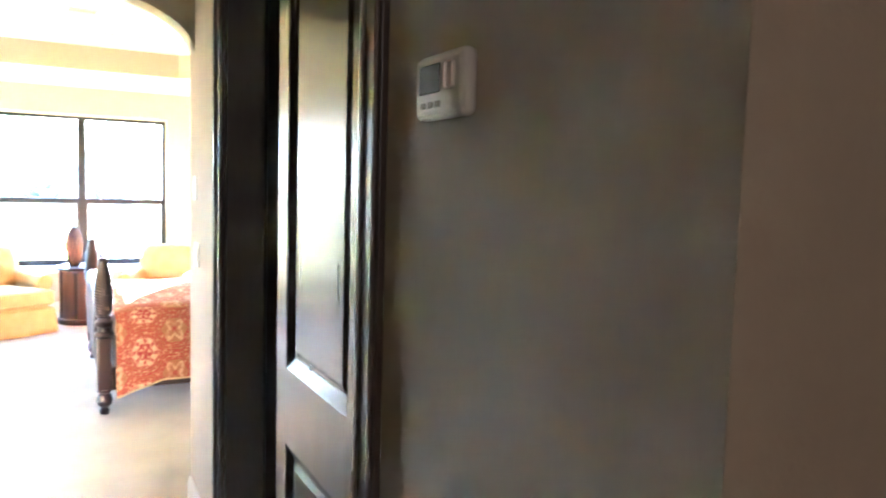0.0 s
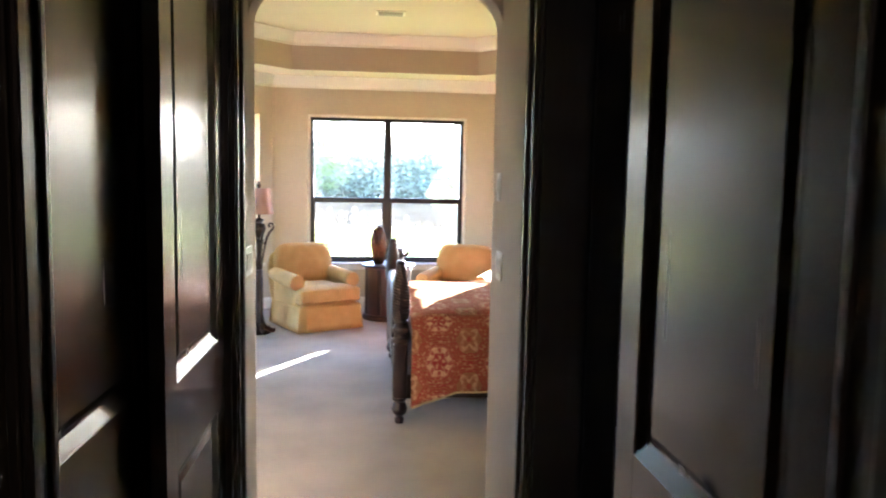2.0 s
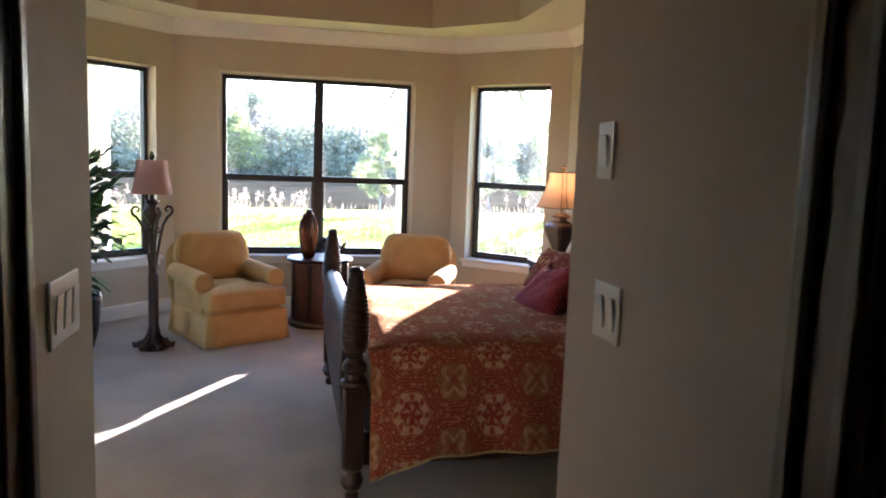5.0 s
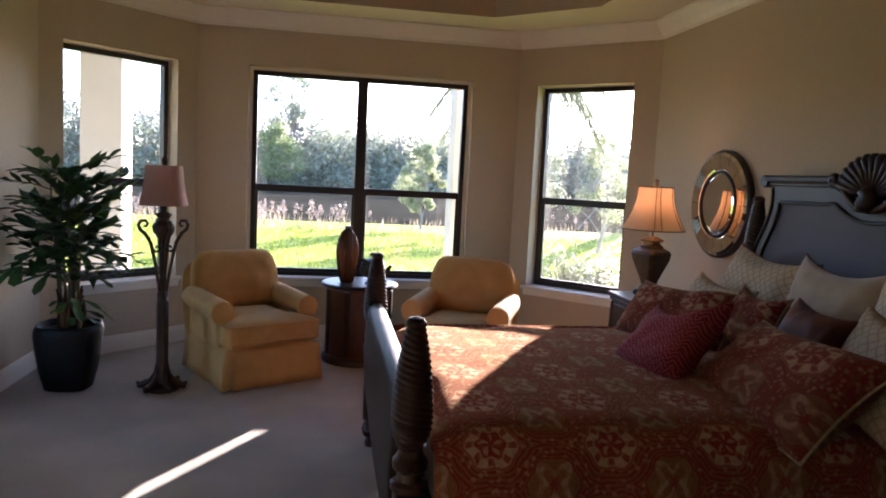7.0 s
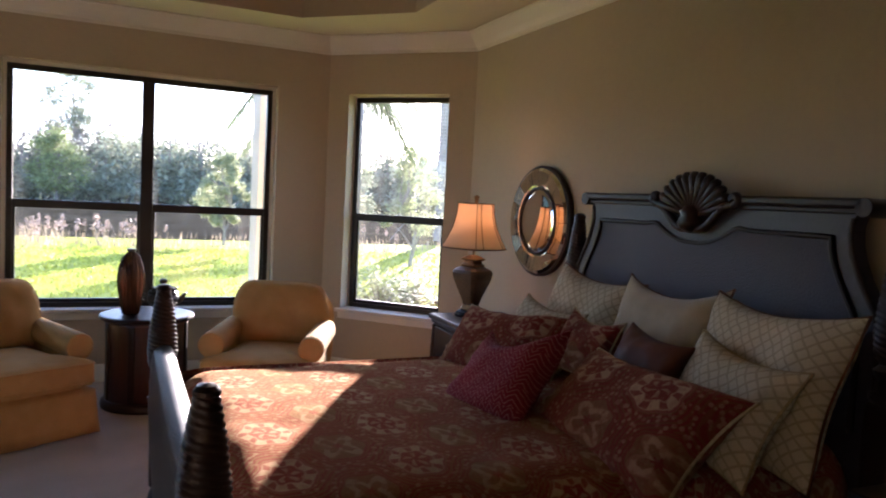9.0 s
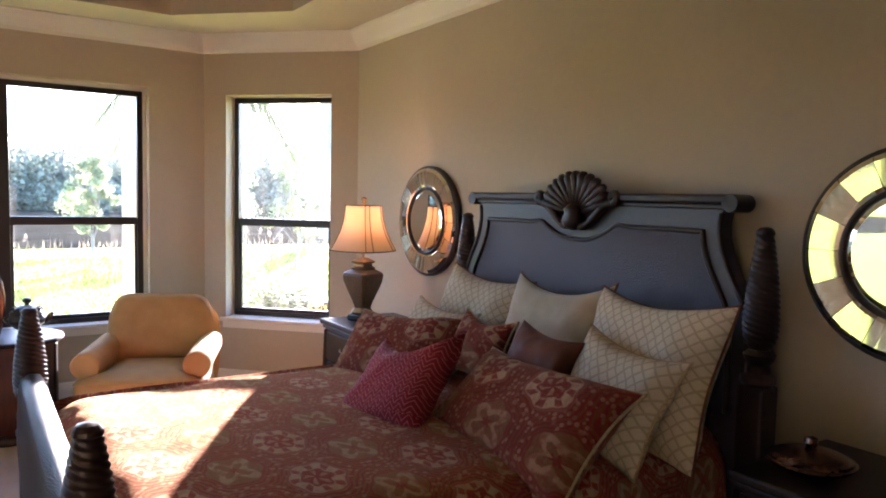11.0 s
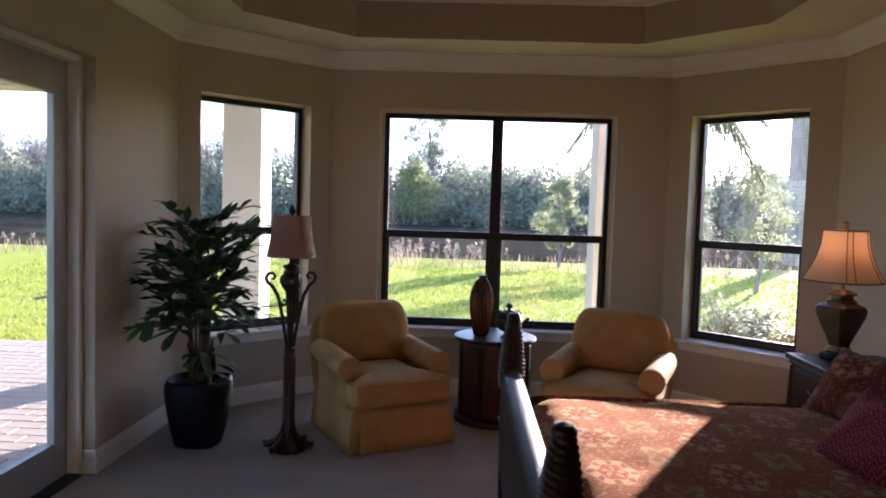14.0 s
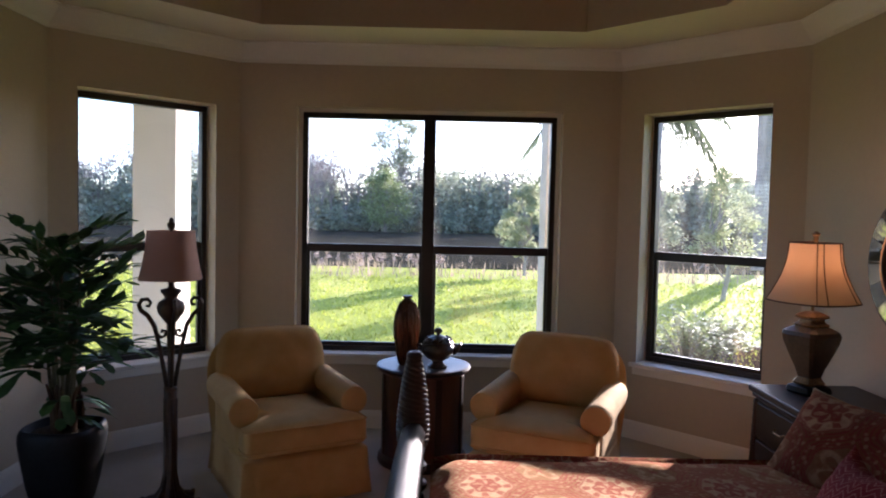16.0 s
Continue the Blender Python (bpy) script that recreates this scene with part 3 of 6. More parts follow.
        c = blend(nt, (Sock(nt, n2.outputs["Fac"]) - 0.3) * 1.6, base, colours[1])
    weave = nt.nodes.new("ShaderNodeTexNoise")
    weave.inputs["Scale"].default_value, weave.inputs["Detail"].default_value = 380.0, 2
    nt.links.new(tc.outputs["Object"], weave.inputs["Vector"])
    dark = (Sock(nt, weave.outputs["Fac"]) - 0.5) * 0.5 + 0.5
    hs = nt.nodes.new("ShaderNodeHueSaturation")
    nt.links.new((dark + 0.5).s, hs.inputs["Value"])
    nt.links.new(c, hs.inputs["Color"])
    nt.links.new(hs.outputs["Color"], bsdf.inputs["Base Color"])
    bsdf.inputs["Roughness"].default_value = rough
    bsdf.inputs["Sheen Weight"].default_value = sheen
    bsdf.inputs["Specular IOR Level"].default_value = 0.12
    if kind == "damask":
        bsdf.inputs["Sheen Tint"].default_value = (1.0, 0.74, 0.46, 1)
        bsdf.inputs["Sheen Weight"].default_value = 0.20
        bsdf.inputs["Specular IOR Level"].default_value = 0.0
    bp = nt.nodes.new("ShaderNodeBump")
    bp.inputs["Strength"].default_value, bp.inputs["Distance"].default_value = 0.35, 0.004
    nt.links.new(weave.outputs["Fac"], bp.inputs["Height"])
    nt.links.new(bp.outputs["Normal"], bsdf.inputs["Normal"])
    return m


DAMASK = fabric("rust_damask", "damask", ((0.22, 0.088, 0.042), (0.48, 0.34, 0.215), (0.21, 0.020, 0.024), (0.21, 0.108, 0.048)), 0.205)
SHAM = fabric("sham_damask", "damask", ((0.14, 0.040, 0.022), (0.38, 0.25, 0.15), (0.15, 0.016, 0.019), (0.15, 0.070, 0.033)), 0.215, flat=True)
QUILT = fabric("cream_diamond_quilt", "diamond", ((0.56, 0.47, 0.33), (0.18, 0.12, 0.07)), 0.050, flat=True)
VELVET = fabric("cream_velvet", "plain", ((0.40, 0.32, 0.21), (0.56, 0.47, 0.33)), 1.0, sheen=0.5)
CRIMSON = fabric("crimson_maze", "maze", ((0.20, 0.018, 0.028), (0.42, 0.17, 0.15)), 0.046, flat=True)
BROWNF = fabric("brown_satin", "plain", ((0.10, 0.035, 0.02), (0.17, 0.06, 0.03)), 1.0, rough=0.5)
GOLDF = fabric("gold_upholstery", "plain", ((0.40, 0.25, 0.088), (0.50, 0.33, 0.13)), 1.0)
CORD = shader("twisted_cord", (0.45, 0.33, 0.18), 0.8, vary=0.25, scale=60, grain=200)
BEDWOOD = shader("carved_dark_wood", (0.026, 0.012, 0.009), 0.36, vary=0.25, scale=4, grain=50, bump=0.12, bump_scale=90, stretch=(1, 1, 0.3), spec=0.4)
# headboard leather and stain carry a bluish reflection in their base colours
HBLEATHER = shader("sheen_tinted_leather", (0.040, 0.032, 0.052), 0.40, vary=0.18, scale=5, grain=160, bump=0.7, bump_scale=190, stretch=(1, 1, 0.6), spec=0.7)
HBFRAME = shader("sheen_tinted_stain", (0.046, 0.037, 0.055), 0.42, vary=0.2, scale=4, grain=60, bump=0.08, bump_scale=60, spec=0.6)
LEATHER = shader("dark_woven_leather", (0.018, 0.013, 0.013), 0.42, vary=0.18, scale=5, grain=160, bump=0.7, bump_scale=190, stretch=(1, 1, 0.6), spec=0.25)
CHERRY = shader("red_brown_table_wood", (0.075, 0.024, 0.013), 0.35, vary=0.3, scale=3, grain=40, bump=0.1, stretch=(1, 1, 0.15))
MAHOG = shader("dark_nightstand_wood", (0.028, 0.014, 0.010), 0.4, vary=0.25, scale=3, grain=40, stretch=(0.2, 1, 1), spec=0.3)
MIRROR = shader("mirror_silver", (0.80, 0.79, 0.76), 0.02, metal=1.0, vary=0.01)
ANTIQUE = shader("antique_mirror_bevel", (0.84, 0.78, 0.66), 0.05, metal=1.0, vary=0.12, scale=8, grain=30)
COPPER = shader("striped_copper_glaze", (0.15, 0.070, 0.036), 0.25, metal=0.6, vary=0.5, scale=4, grain=30, stretch=(3, 3, 0.3))
POTDARK = shader("dark_bronze_pot", (0.06, 0.045, 0.03), 0.4, metal=0.4, vary=0.4, scale=14, grain=60, bump=0.4, bump_scale=50)
IRON = shader("aged_bronze_iron", (0.055, 0.032, 0.020), 0.45, metal=0.5, vary=0.35, scale=20, grain=90, bump=0.25, bump_scale=60)
LAMPBODY = shader("olive_stone_glaze", (0.085, 0.062, 0.040), 0.4, vary=0.3, scale=9, grain=70, bump=0.1)
LAMPGOLD = shader("aged_gold_trim", (0.30, 0.20, 0.09), 0.4, metal=0.5, vary=0.3, scale=20, grain=90)
POTGLAZE = shader("black_blue_glazed_pot", (0.008, 0.008, 0.010), 0.5, vary=0.3, scale=5, grain=40, spec=0.15)
SOIL = shader("potting_moss", (0.10, 0.07, 0.04), 0.95, vary=0.4, scale=30, grain=120, bump=1.0, bump_scale=90)
SHEATH = shader("brown_fibre_sheath", (0.10, 0.06, 0.035), 0.85, vary=0.4, scale=20, grain=90, bump=0.5, bump_scale=120, stretch=(1, 1, 0.2), spec=0.1)
CANE = shader("plant_cane", (0.12, 0.11, 0.05), 0.6, vary=0.3, scale=20, grain=60)


def leafy(name, base, other, trans=0.35):
    m = shader(name, base, 0.55, vary=0.2, scale=5, grain=40, second=other, island=True, spec=0.2)
    nt = m.node_tree
    out, bsdf = nt.nodes["Material Output"], nt.nodes["Principled BSDF"]
    tr = nt.nodes.new("ShaderNodeBsdfTranslucent")
    mx = nt.nodes.new("ShaderNodeMixShader")
    mx.inputs["Fac"].default_value = trans
    src = bsdf.inputs["Base Color"].links[0].from_socket
    nt.links.new(src, tr.inputs["Color"])
    nt.links.new(bsdf.outputs["BSDF"], mx.inputs[1])
    nt.links.new(tr.outputs["BSDF"], mx.inputs[2])
    nt.links.new(mx.outputs["Shader"], out.inputs["Surface"])
    return m


LEAF = leafy("dark_palm_leaf", (0.060, 0.12, 0.035), (0.030, 0.065, 0.022), 0.3)


def shade_mat(name, base, trans):
    m = shader(name, base, 0.8, vary=0.06, scale=6, grain=200)
    nt = m.node_tree
    out, bsdf = nt.nodes["Material Output"], nt.nodes["Principled BSDF"]
    tr = nt.nodes.new("ShaderNodeBsdfTranslucent")
    tr.inputs["Color"].default_value = (*base, 1)
    mx = nt.nodes.new("ShaderNodeMixShader")
    mx.inputs["Fac"].default_value = trans
    nt.links.new(bsdf.outputs["BSDF"], mx.inputs[1])
    nt.links.new(tr.outputs["BSDF"], mx.inputs[2])
    nt.links.new(mx.outputs["Shader"], out.inputs["Surface"])
    return m


SHADE_CREAM = shade_mat("cream_silk_shade", (0.70, 0.56, 0.39), 0.45)
SHADE_ROSE = shade_mat("rose_brown_shade", (0.36, 0.20, 0.15), 0.3)
SEAM = shader("dark_shade_trim", (0.10, 0.06, 0.04), 0.7)


# ---- bed ----
def twist_post(bm, r0, z0, z1, m, turns=19, seg=28):
    """A tapered bulb with a rope twist."""
    n = 150
    rings = []
    for k in range(n + 1):
        f = k / n
        z = z0 + (z1 - z0) * f
        r = r0 * float(np.interp(f, (0, 0.05, 0.12, 0.24, 0.45, 0.7, 0.9, 1), (0.62, 0.80, 0.94, 1.0, 0.95, 0.77, 0.58, 0.46)))
        ring = []
        for i in range(seg):
            a = 2 * math.pi * i / seg
            ph = a * 4 + f * turns * 2 * math.pi
            q = r * (1 - 0.10 * (0.5 + 0.5 * math.cos(ph)) ** 2)
            ring.append(bm.verts.new(m @ Vector((q * math.cos(a), q * math.sin(a), z))))
        rings.append(ring)
    for a, b in zip(rings, rings[1:]):
        for i in range(seg):
            bm.faces.new((a[i], a[(i + 1) % seg], b[(i + 1) % seg], b[i]))
    bm.faces.new(rings[0][::-1])
    bm.faces.new(rings[-1])


def bed():
    b = thing("bed", pose(0.66, 8.03, 0), "dark carved wooden bed with woven leather headboard and footboard", "bed")
    YA, YB, L = -0.90, 0.93, 2.29
    for y in (YA, YB):
        m = Matrix.Translation((0, y, 0))
        bm = lathe([(0.030, 0), (0.034, 0.03), (0.022, 0.045), (0.046, 0.07), (0.055, 0.10), (0.045, 0.135), (0.035, 0.15), (0.05, 0.165), (0.048, 0.18)], 24, m=m)
        box(bm, -0.05, y - 0.05, 0.18, 0.05, y + 0.05, 0.56, 0.012)
        lathe([(0.05, 0.56), (0.062, 0.572), (0.062, 0.59), (0.044, 0.60), (0.040, 0.625), (0.056, 0.64), (0.058, 0.665), (0.045, 0.68), (0.038, 0.70), (0.05, 0.715)], 24, bm=bm, m=m)
        p = part("post", bm, BEDWOOD, b, smooth=False)
        bm = bmesh.new()
        twist_post(bm, 0.070, 0.715, 1.098, m)
        part("twist", bm, BEDWOOD, p, "rope-twist carved bulb", smooth=True)
        part("finial", lathe([(0.030, 1.096), (0.034, 1.103), (0.033, 1.112), (0.024, 1.124), (0.004, 1.129)], 20, m=m), BEDWOOD, p)
    # footboard: a padded panel that leans and rolls outwards at the top
    bm = bmesh.new()
    sec = [(-0.020, 0.20), (-0.050, 0.40), (-0.060, 0.55), (-0.055, 0.68), (-0.050, 0.78), (-0.040, 0.825), (-0.010, 0.85), (0.030, 0.845), (0.050, 0.81), (0.045, 0.70), (0.035, 0.45), (0.02, 0.20)]
    n = 20
    rings = []
    for k in range(n + 1):
        y = YA + 0.045 + (YB - YA - 0.09) * k / n
        bow = 1 - abs(2 * k / n - 1) ** 2.2
        rings.append([bm.verts.new((x - 0.012 * bow, y, z + (0.03 * bow if z > 0.6 else 0))) for x, z in sec])
    for a, c in zip(rings, rings[1:]):
        for i in range(len(sec)):
            bm.faces.new((a[i], a[(i + 1) % len(sec)], c[(i + 1) % len(sec)], c[i]))
    bm.faces.new(rings[0])
    bm.faces.new(rings[-1][::-1])
    part("footboard", bm, LEATHER, b, "dark leather padded footboard", smooth=True)
    for y in (YA + 0.02, YB - 0.05):
        part("side_rail", boxed(0.05, y, 0.16, L - 0.04, y + 0.03, 0.33, 0.006), BEDWOOD, b)
    part("slat_deck", boxed(0.06, YA + 0.055, 0.24, L - 0.05, YB - 0.055, 0.28), BEDWOOD, b)
    HY = -0.07
    for y in (HY - 0.965, HY + 0.965):
        m = Matrix.Translation((L, y, 0))
        bm = bmesh.new()
        box(bm, L - 0.055, y - 0.055, 0, L + 0.055, y + 0.055, 0.95, 0.012)
        lathe([(0.055, 0.95), (0.066, 0.965), (0.066, 0.985), (0.045, 1.0), (0.04, 1.03), (0.055, 1.05), (0.06, 1.07), (0.046, 1.09)], 24, bm=bm, m=m)
        p = part("headpost", bm, BEDWOOD, b)
        bm = bmesh.new()
        twist_post(bm, 0.068, 1.09, 1.52, m)
        part("twist", bm, BEDWOOD, p, smooth=True)
        part("finial", lathe([(0.030, 1.518), (0.035, 1.527), (0.033, 1.538), (0.022, 1.55), (0.004, 1.555)], 18, m=m), BEDWOOD, p)
    # headboard outline: square shoulders, a deep waist and sides that sweep out to the posts
    def half(t):
        """Half width at height t."""
        return float(np.interp(t, (0.45, 1.10, 1.20, 1.26, 1.32, 1.38, 1.44, 1.50, 1.56, 1.60, 1.63, 1.70), (0.93, 0.93, 0.925, 0.905, 0.87, 0.835, 0.808, 0.79, 0.785, 0.795, 0.815, 0.83)))
    zs = [0.45 + i * 0.05 for i in range(13)] + [1.08 + i * 0.02 for i in range(29)]
    bm = bmesh.new()
    front, back = [], []
    for z in zs:
        h = half(z)
        front.append((bm.verts.new((L - 0.03, HY - h, z)), bm.verts.new((L - 0.03, HY + h, z))))
        back.append((bm.verts.new((L + 0.05, HY - h, z)), bm.verts.new((L + 0.05, HY + h, z))))
    for i in range(len(zs) - 1):
        for g in (front, back):
            bm.faces.new((g[i][0], g[i][1], g[i + 1][1], g[i + 1][0]))
        for s in (0, 1):
            bm.faces.new((front[i][s], front[i + 1][s], back[i + 1][s], back[i][s]))
    bm.faces.new((front[-1][0], front[-1][1], back[-1][1], back[-1][0]))
    bm.faces.new((front[0][0], front[0][1], back[0][1], back[0][0]))
    hb = part("headboard", bm, HBFRAME, b, "dark stained headboard frame, bluish sheen mixed into its colour")
    bm = boxed(L - 0.06, HY - 0.845, 1.635, L + 0.06, HY + 0.845, 1.675, 0.012)
    box(bm, L - 0.045, HY - 0.835, 1.615, L + 0.055, HY + 0.835, 1.636, 0.006)
    for s in (-1, 1):
        mm = Matrix.Translation((L, HY + s * 0.845, 1.640)) @ Matrix.Rotation(radians(90), 4, "Y")
        lathe([(0.034, -0.06), (0.036, -0.055), (0.036, 0.055), (0.034, 0.06)], 20, bm=bm, m=mm)
    part("top_rail", bm, BEDWOOD, hb, "dark wooden cornice with scrolled ends")
    # woven panel inside its moulding
    def rim(y):
        d = max(0.0, 1 - abs(y) / 0.25)
        return 1.525 - 0.075 * math.sin(min(1.0, d * 1.15) * math.pi / 2) + 0.008 * math.exp(-((abs(y) - 0.27) / 0.03) ** 2)
    pts = [(L - 0.036, HY + y, rim(y)) for y in [-0.715 + 1.43 * i / 52 for i in range(53)]]
    side = [(half(1.52 - 0.03 * k) - 0.075, 1.505 - 0.03 * k) for k in range(24)]
    left = [(L - 0.036, HY - y, z) for y, z in side]
    right = [(L - 0.036, HY + y, z) for y, z in side]
    part("panel_moulding", tube(left[::-1] + pts + right, 0.012, 8), BEDWOOD, hb, smooth=True)
    bm = bmesh.new()
    n = 40
    cols = []
    for i in range(n + 1):
        f = -1 + 2 * i / n
        col = []
        for k in range(19):
            z = 0.82 + (rim(f * 0.715) - 0.82) * k / 18
            col.append(bm.verts.new((L - 0.031 - 0.012 * (1 - f ** 6), HY + f * (half(min(1.52, z)) - 0.075), z)))
        cols.append(col)
    for a, c in zip(cols, cols[1:]):
        for k in range(18):
            bm.faces.new((a[k], c[k], c[k + 1], a[k + 1]))
    part("woven_panel", bm, HBLEATHER, hb, "dark woven leather panel, bluish reflection mixed into its colour", smooth=True)
    edge = [(L - 0.03, -half(1.60 - 0.03 * k), 1.60 - 0.03 * k) for k in range(26)]
    for s in (1, -1):
        part("edge_moulding", tube([(x, HY + s * y, z) for x, y, z in edge], 0.012, 8), BEDWOOD, hb, smooth=True)
    # broad shell crest
    ribs = 13
    for k in range(ribs):
        a = radians(-80 + 160 * k / (ribs - 1))
        o = Vector((L - 0.055, HY, 1.575))
        d = Vector((0, math.sin(a) * 0.235, math.cos(a) * 0.185 + 0.022))
        part("shell_rib", tube([o + d * 0.12, o + d * 0.55, o + d * 0.88, o + d], [0.010, 0.020, 0.029, 0.014], 8), BEDWOOD, hb, smooth=True)
    bm = bmesh.new()
    for s in (-1, 1):
        sc = []
        for k in range(22):
            f = k / 21
            sc.append((L - 0.058, HY + s * (0.015 + 0.235 * f), 1.525 + 0.10 * f ** 1.3 - 0.02 * math.sin(f * 6)))
        cx, cz = sc[-1][1], sc[-1][2] + 0.024
        for k in range(14):
            a = -math.pi / 2 + s * k * 0.42
            sc.append((L - 0.058, cx + 0.026 * (1 - k / 18) * math.cos(a), cz + 0.026 * (1 - k / 18) * math.sin(a)))
        tube(sc, 0.021, 8, bm=bm)
    lathe([(0.012, -0.02), (0.05, 0.0), (0.062, 0.03), (0.045, 0.06), (0.055, 0.08), (0.02, 0.11)], 16, bm=bm, m=Matrix.Translation((L - 0.06, HY, 1.515)))
    part("crest_scroll", bm, BEDWOOD, hb, smooth=True)
    return b


def comforter():
    """The damask cover over a deep mattress, hanging at both sides."""
    x0, x1, y0, y1, top = 0.735, 2.90, 7.17, 8.86, 0.752
    bm = bmesh.new()
    nx, ny = 70, 84
    drop = 0.53
    grid = []
    for i in range(nx + 1):
        fx = i / nx
        x = x0 + (x1 - x0) * fx
        row = []
        for j in range(ny + 1):
            s = -drop + (y1 - y0 + 2 * drop) * j / ny
            w = y1 - y0
            R = 0.10
            out = -s if s < 0 else (s - w if s > w else 0)
            wave = 0.014 * math.sin(x * 9.0 + 1.3 * math.sin(x * 4)) + 0.008 * math.sin(x * 23 + 2 * s)
            if out > 0:
                a = min(out / R, math.pi / 2)
                y_out = R * math.sin(a) - 0.02 + wave * min(1, out / 0.3) + 0.05 * min(1, out / 0.6)
                z = top - 0.045 - (R * (1 - math.cos(a)) + max(0, out - R * math.pi / 2)) + 0.045 * (1 - min(1, out / R))
                y = y0 - y_out if s < 0 else y1 + y_out
            else:
                y = y0 + s
                e = min(s, w - s)
                z = top + 0.010 * noise.noise((x * 3, y * 3, 1)) + 0.005 * noise.noise((x * 8, y * 8, 4)) + 0.0015 * noise.noise((x * 19, y * 19, 7))
                z += 0.03 * math.sin(math.pi * min(1, max(0, s / w))) - 0.03 * max(0, 1 - e / 0.12) ** 2
            fe = max(0, 1 - (x - x0) / 0.13)
            z -= 0.06 * fe ** 2 * (1 if out == 0 else 0.3)
            if out > 0:
                flap = max(0, 1 - (x - x0) / 0.30)
                z -= 0.10 * flap * min(1, out / drop)
            row.append(bm.verts.new((x, y, max(z, 0.13))))
        grid.append(row)
    for i in range(nx):
        for j in range(ny):
            bm.faces.new((grid[i][j], grid[i + 1][j], grid[i + 1][j + 1], grid[i][j + 1]))
    hems = [[row[j].co.copy() for row in grid] for j in (0, ny)]
    head = thing("comforter", Matrix.Identity(4), "rust and crimson damask comforter spread over the bed", "comforter")
    ob = part("cover", bm, DAMASK, head, smooth=True)
    for h in hems:
        part("hem", tube(h, 0.007, 6), CORD, head, "corded hem", smooth=True)
    sol = ob.modifiers.new("thick", "SOLIDIFY")
    sol.thickness, sol.offset = 0.018, -1


def mattress():
    ob = part("mattress", boxed(0.80, 7.22, 0.285, 2.88, 8.81, 0.665, 0.08, 4), VELVET)
    tagged(ob, "deep mattress and box spring under the comforter", "mattress")


def pillow(name, m, w, h, thick, material, label, pinch=0.10, cord=None, seed=0, sag=0.0):
    """A stuffed cushion: local x its width, z its height, y through it."""
    p = thing(name, m, label, "pillow", "pillows on the bed")
    n = 26
    bm = bmesh.new()
    edge = []
    for sgn in (-1, 1):
        g = []
        for i in range(n + 1):
            row = []
            for j in range(n + 1):
                a, b = -1 + 2 * i / n, -1 + 2 * j / n
                a2, b2 = math.sin(a * math.pi / 2), math.sin(b * math.pi / 2)
                x = a2 * w / 2 * (1 - pinch * (1 - b2 * b2) * abs(a2) ** 3)
                z = b2 * h / 2 * (1 - pinch * (1 - a2 * a2) * abs(b2) ** 3)
                t = ((1 - a2 ** 4) * (1 - b2 ** 4)) ** 0.62
                y = sgn * thick / 2 * t
                edge_f = max(abs(a2), abs(b2))
                y += sgn * 0.016 * t * noise.noise((x * 8 + seed, z * 8, sgn + seed)) + 0.010 * t * noise.noise((x * 20 + seed, z * 20, seed))
                z += -sag * (1 - a2 * a2) * max(0, b2) * h
                y += 0.03 * noise.noise((x * 3 + seed * 2, z * 3, seed)) * edge_f
                row.append(bm.verts.new((x, y, z)))
            g.append(row)
        for i in range(n):
            for j in range(n):
                f = (g[i][j], g[i + 1][j], g[i + 1][j + 1], g[i][j + 1])
                bm.faces.new(f if sgn < 0 else f[::-1])
        if sgn < 0:
            edge = [v.co.copy() for v in [g[i][0] for i in range(n)] + [g[n][j] for j in range(n)] + [g[n - i][n] for i in range(n)] + [g[0][n - j] for j in range(n)]]
    bmesh.ops.remove_doubles(bm, verts=bm.verts[:], dist=1e-4)
    part("cushion", bm, material, p, smooth=True)
    if cord:
        part("piping", tube(edge + [edge[0]], 0.006, 6), cord, p, "twisted cord piping", smooth=True)
    return p


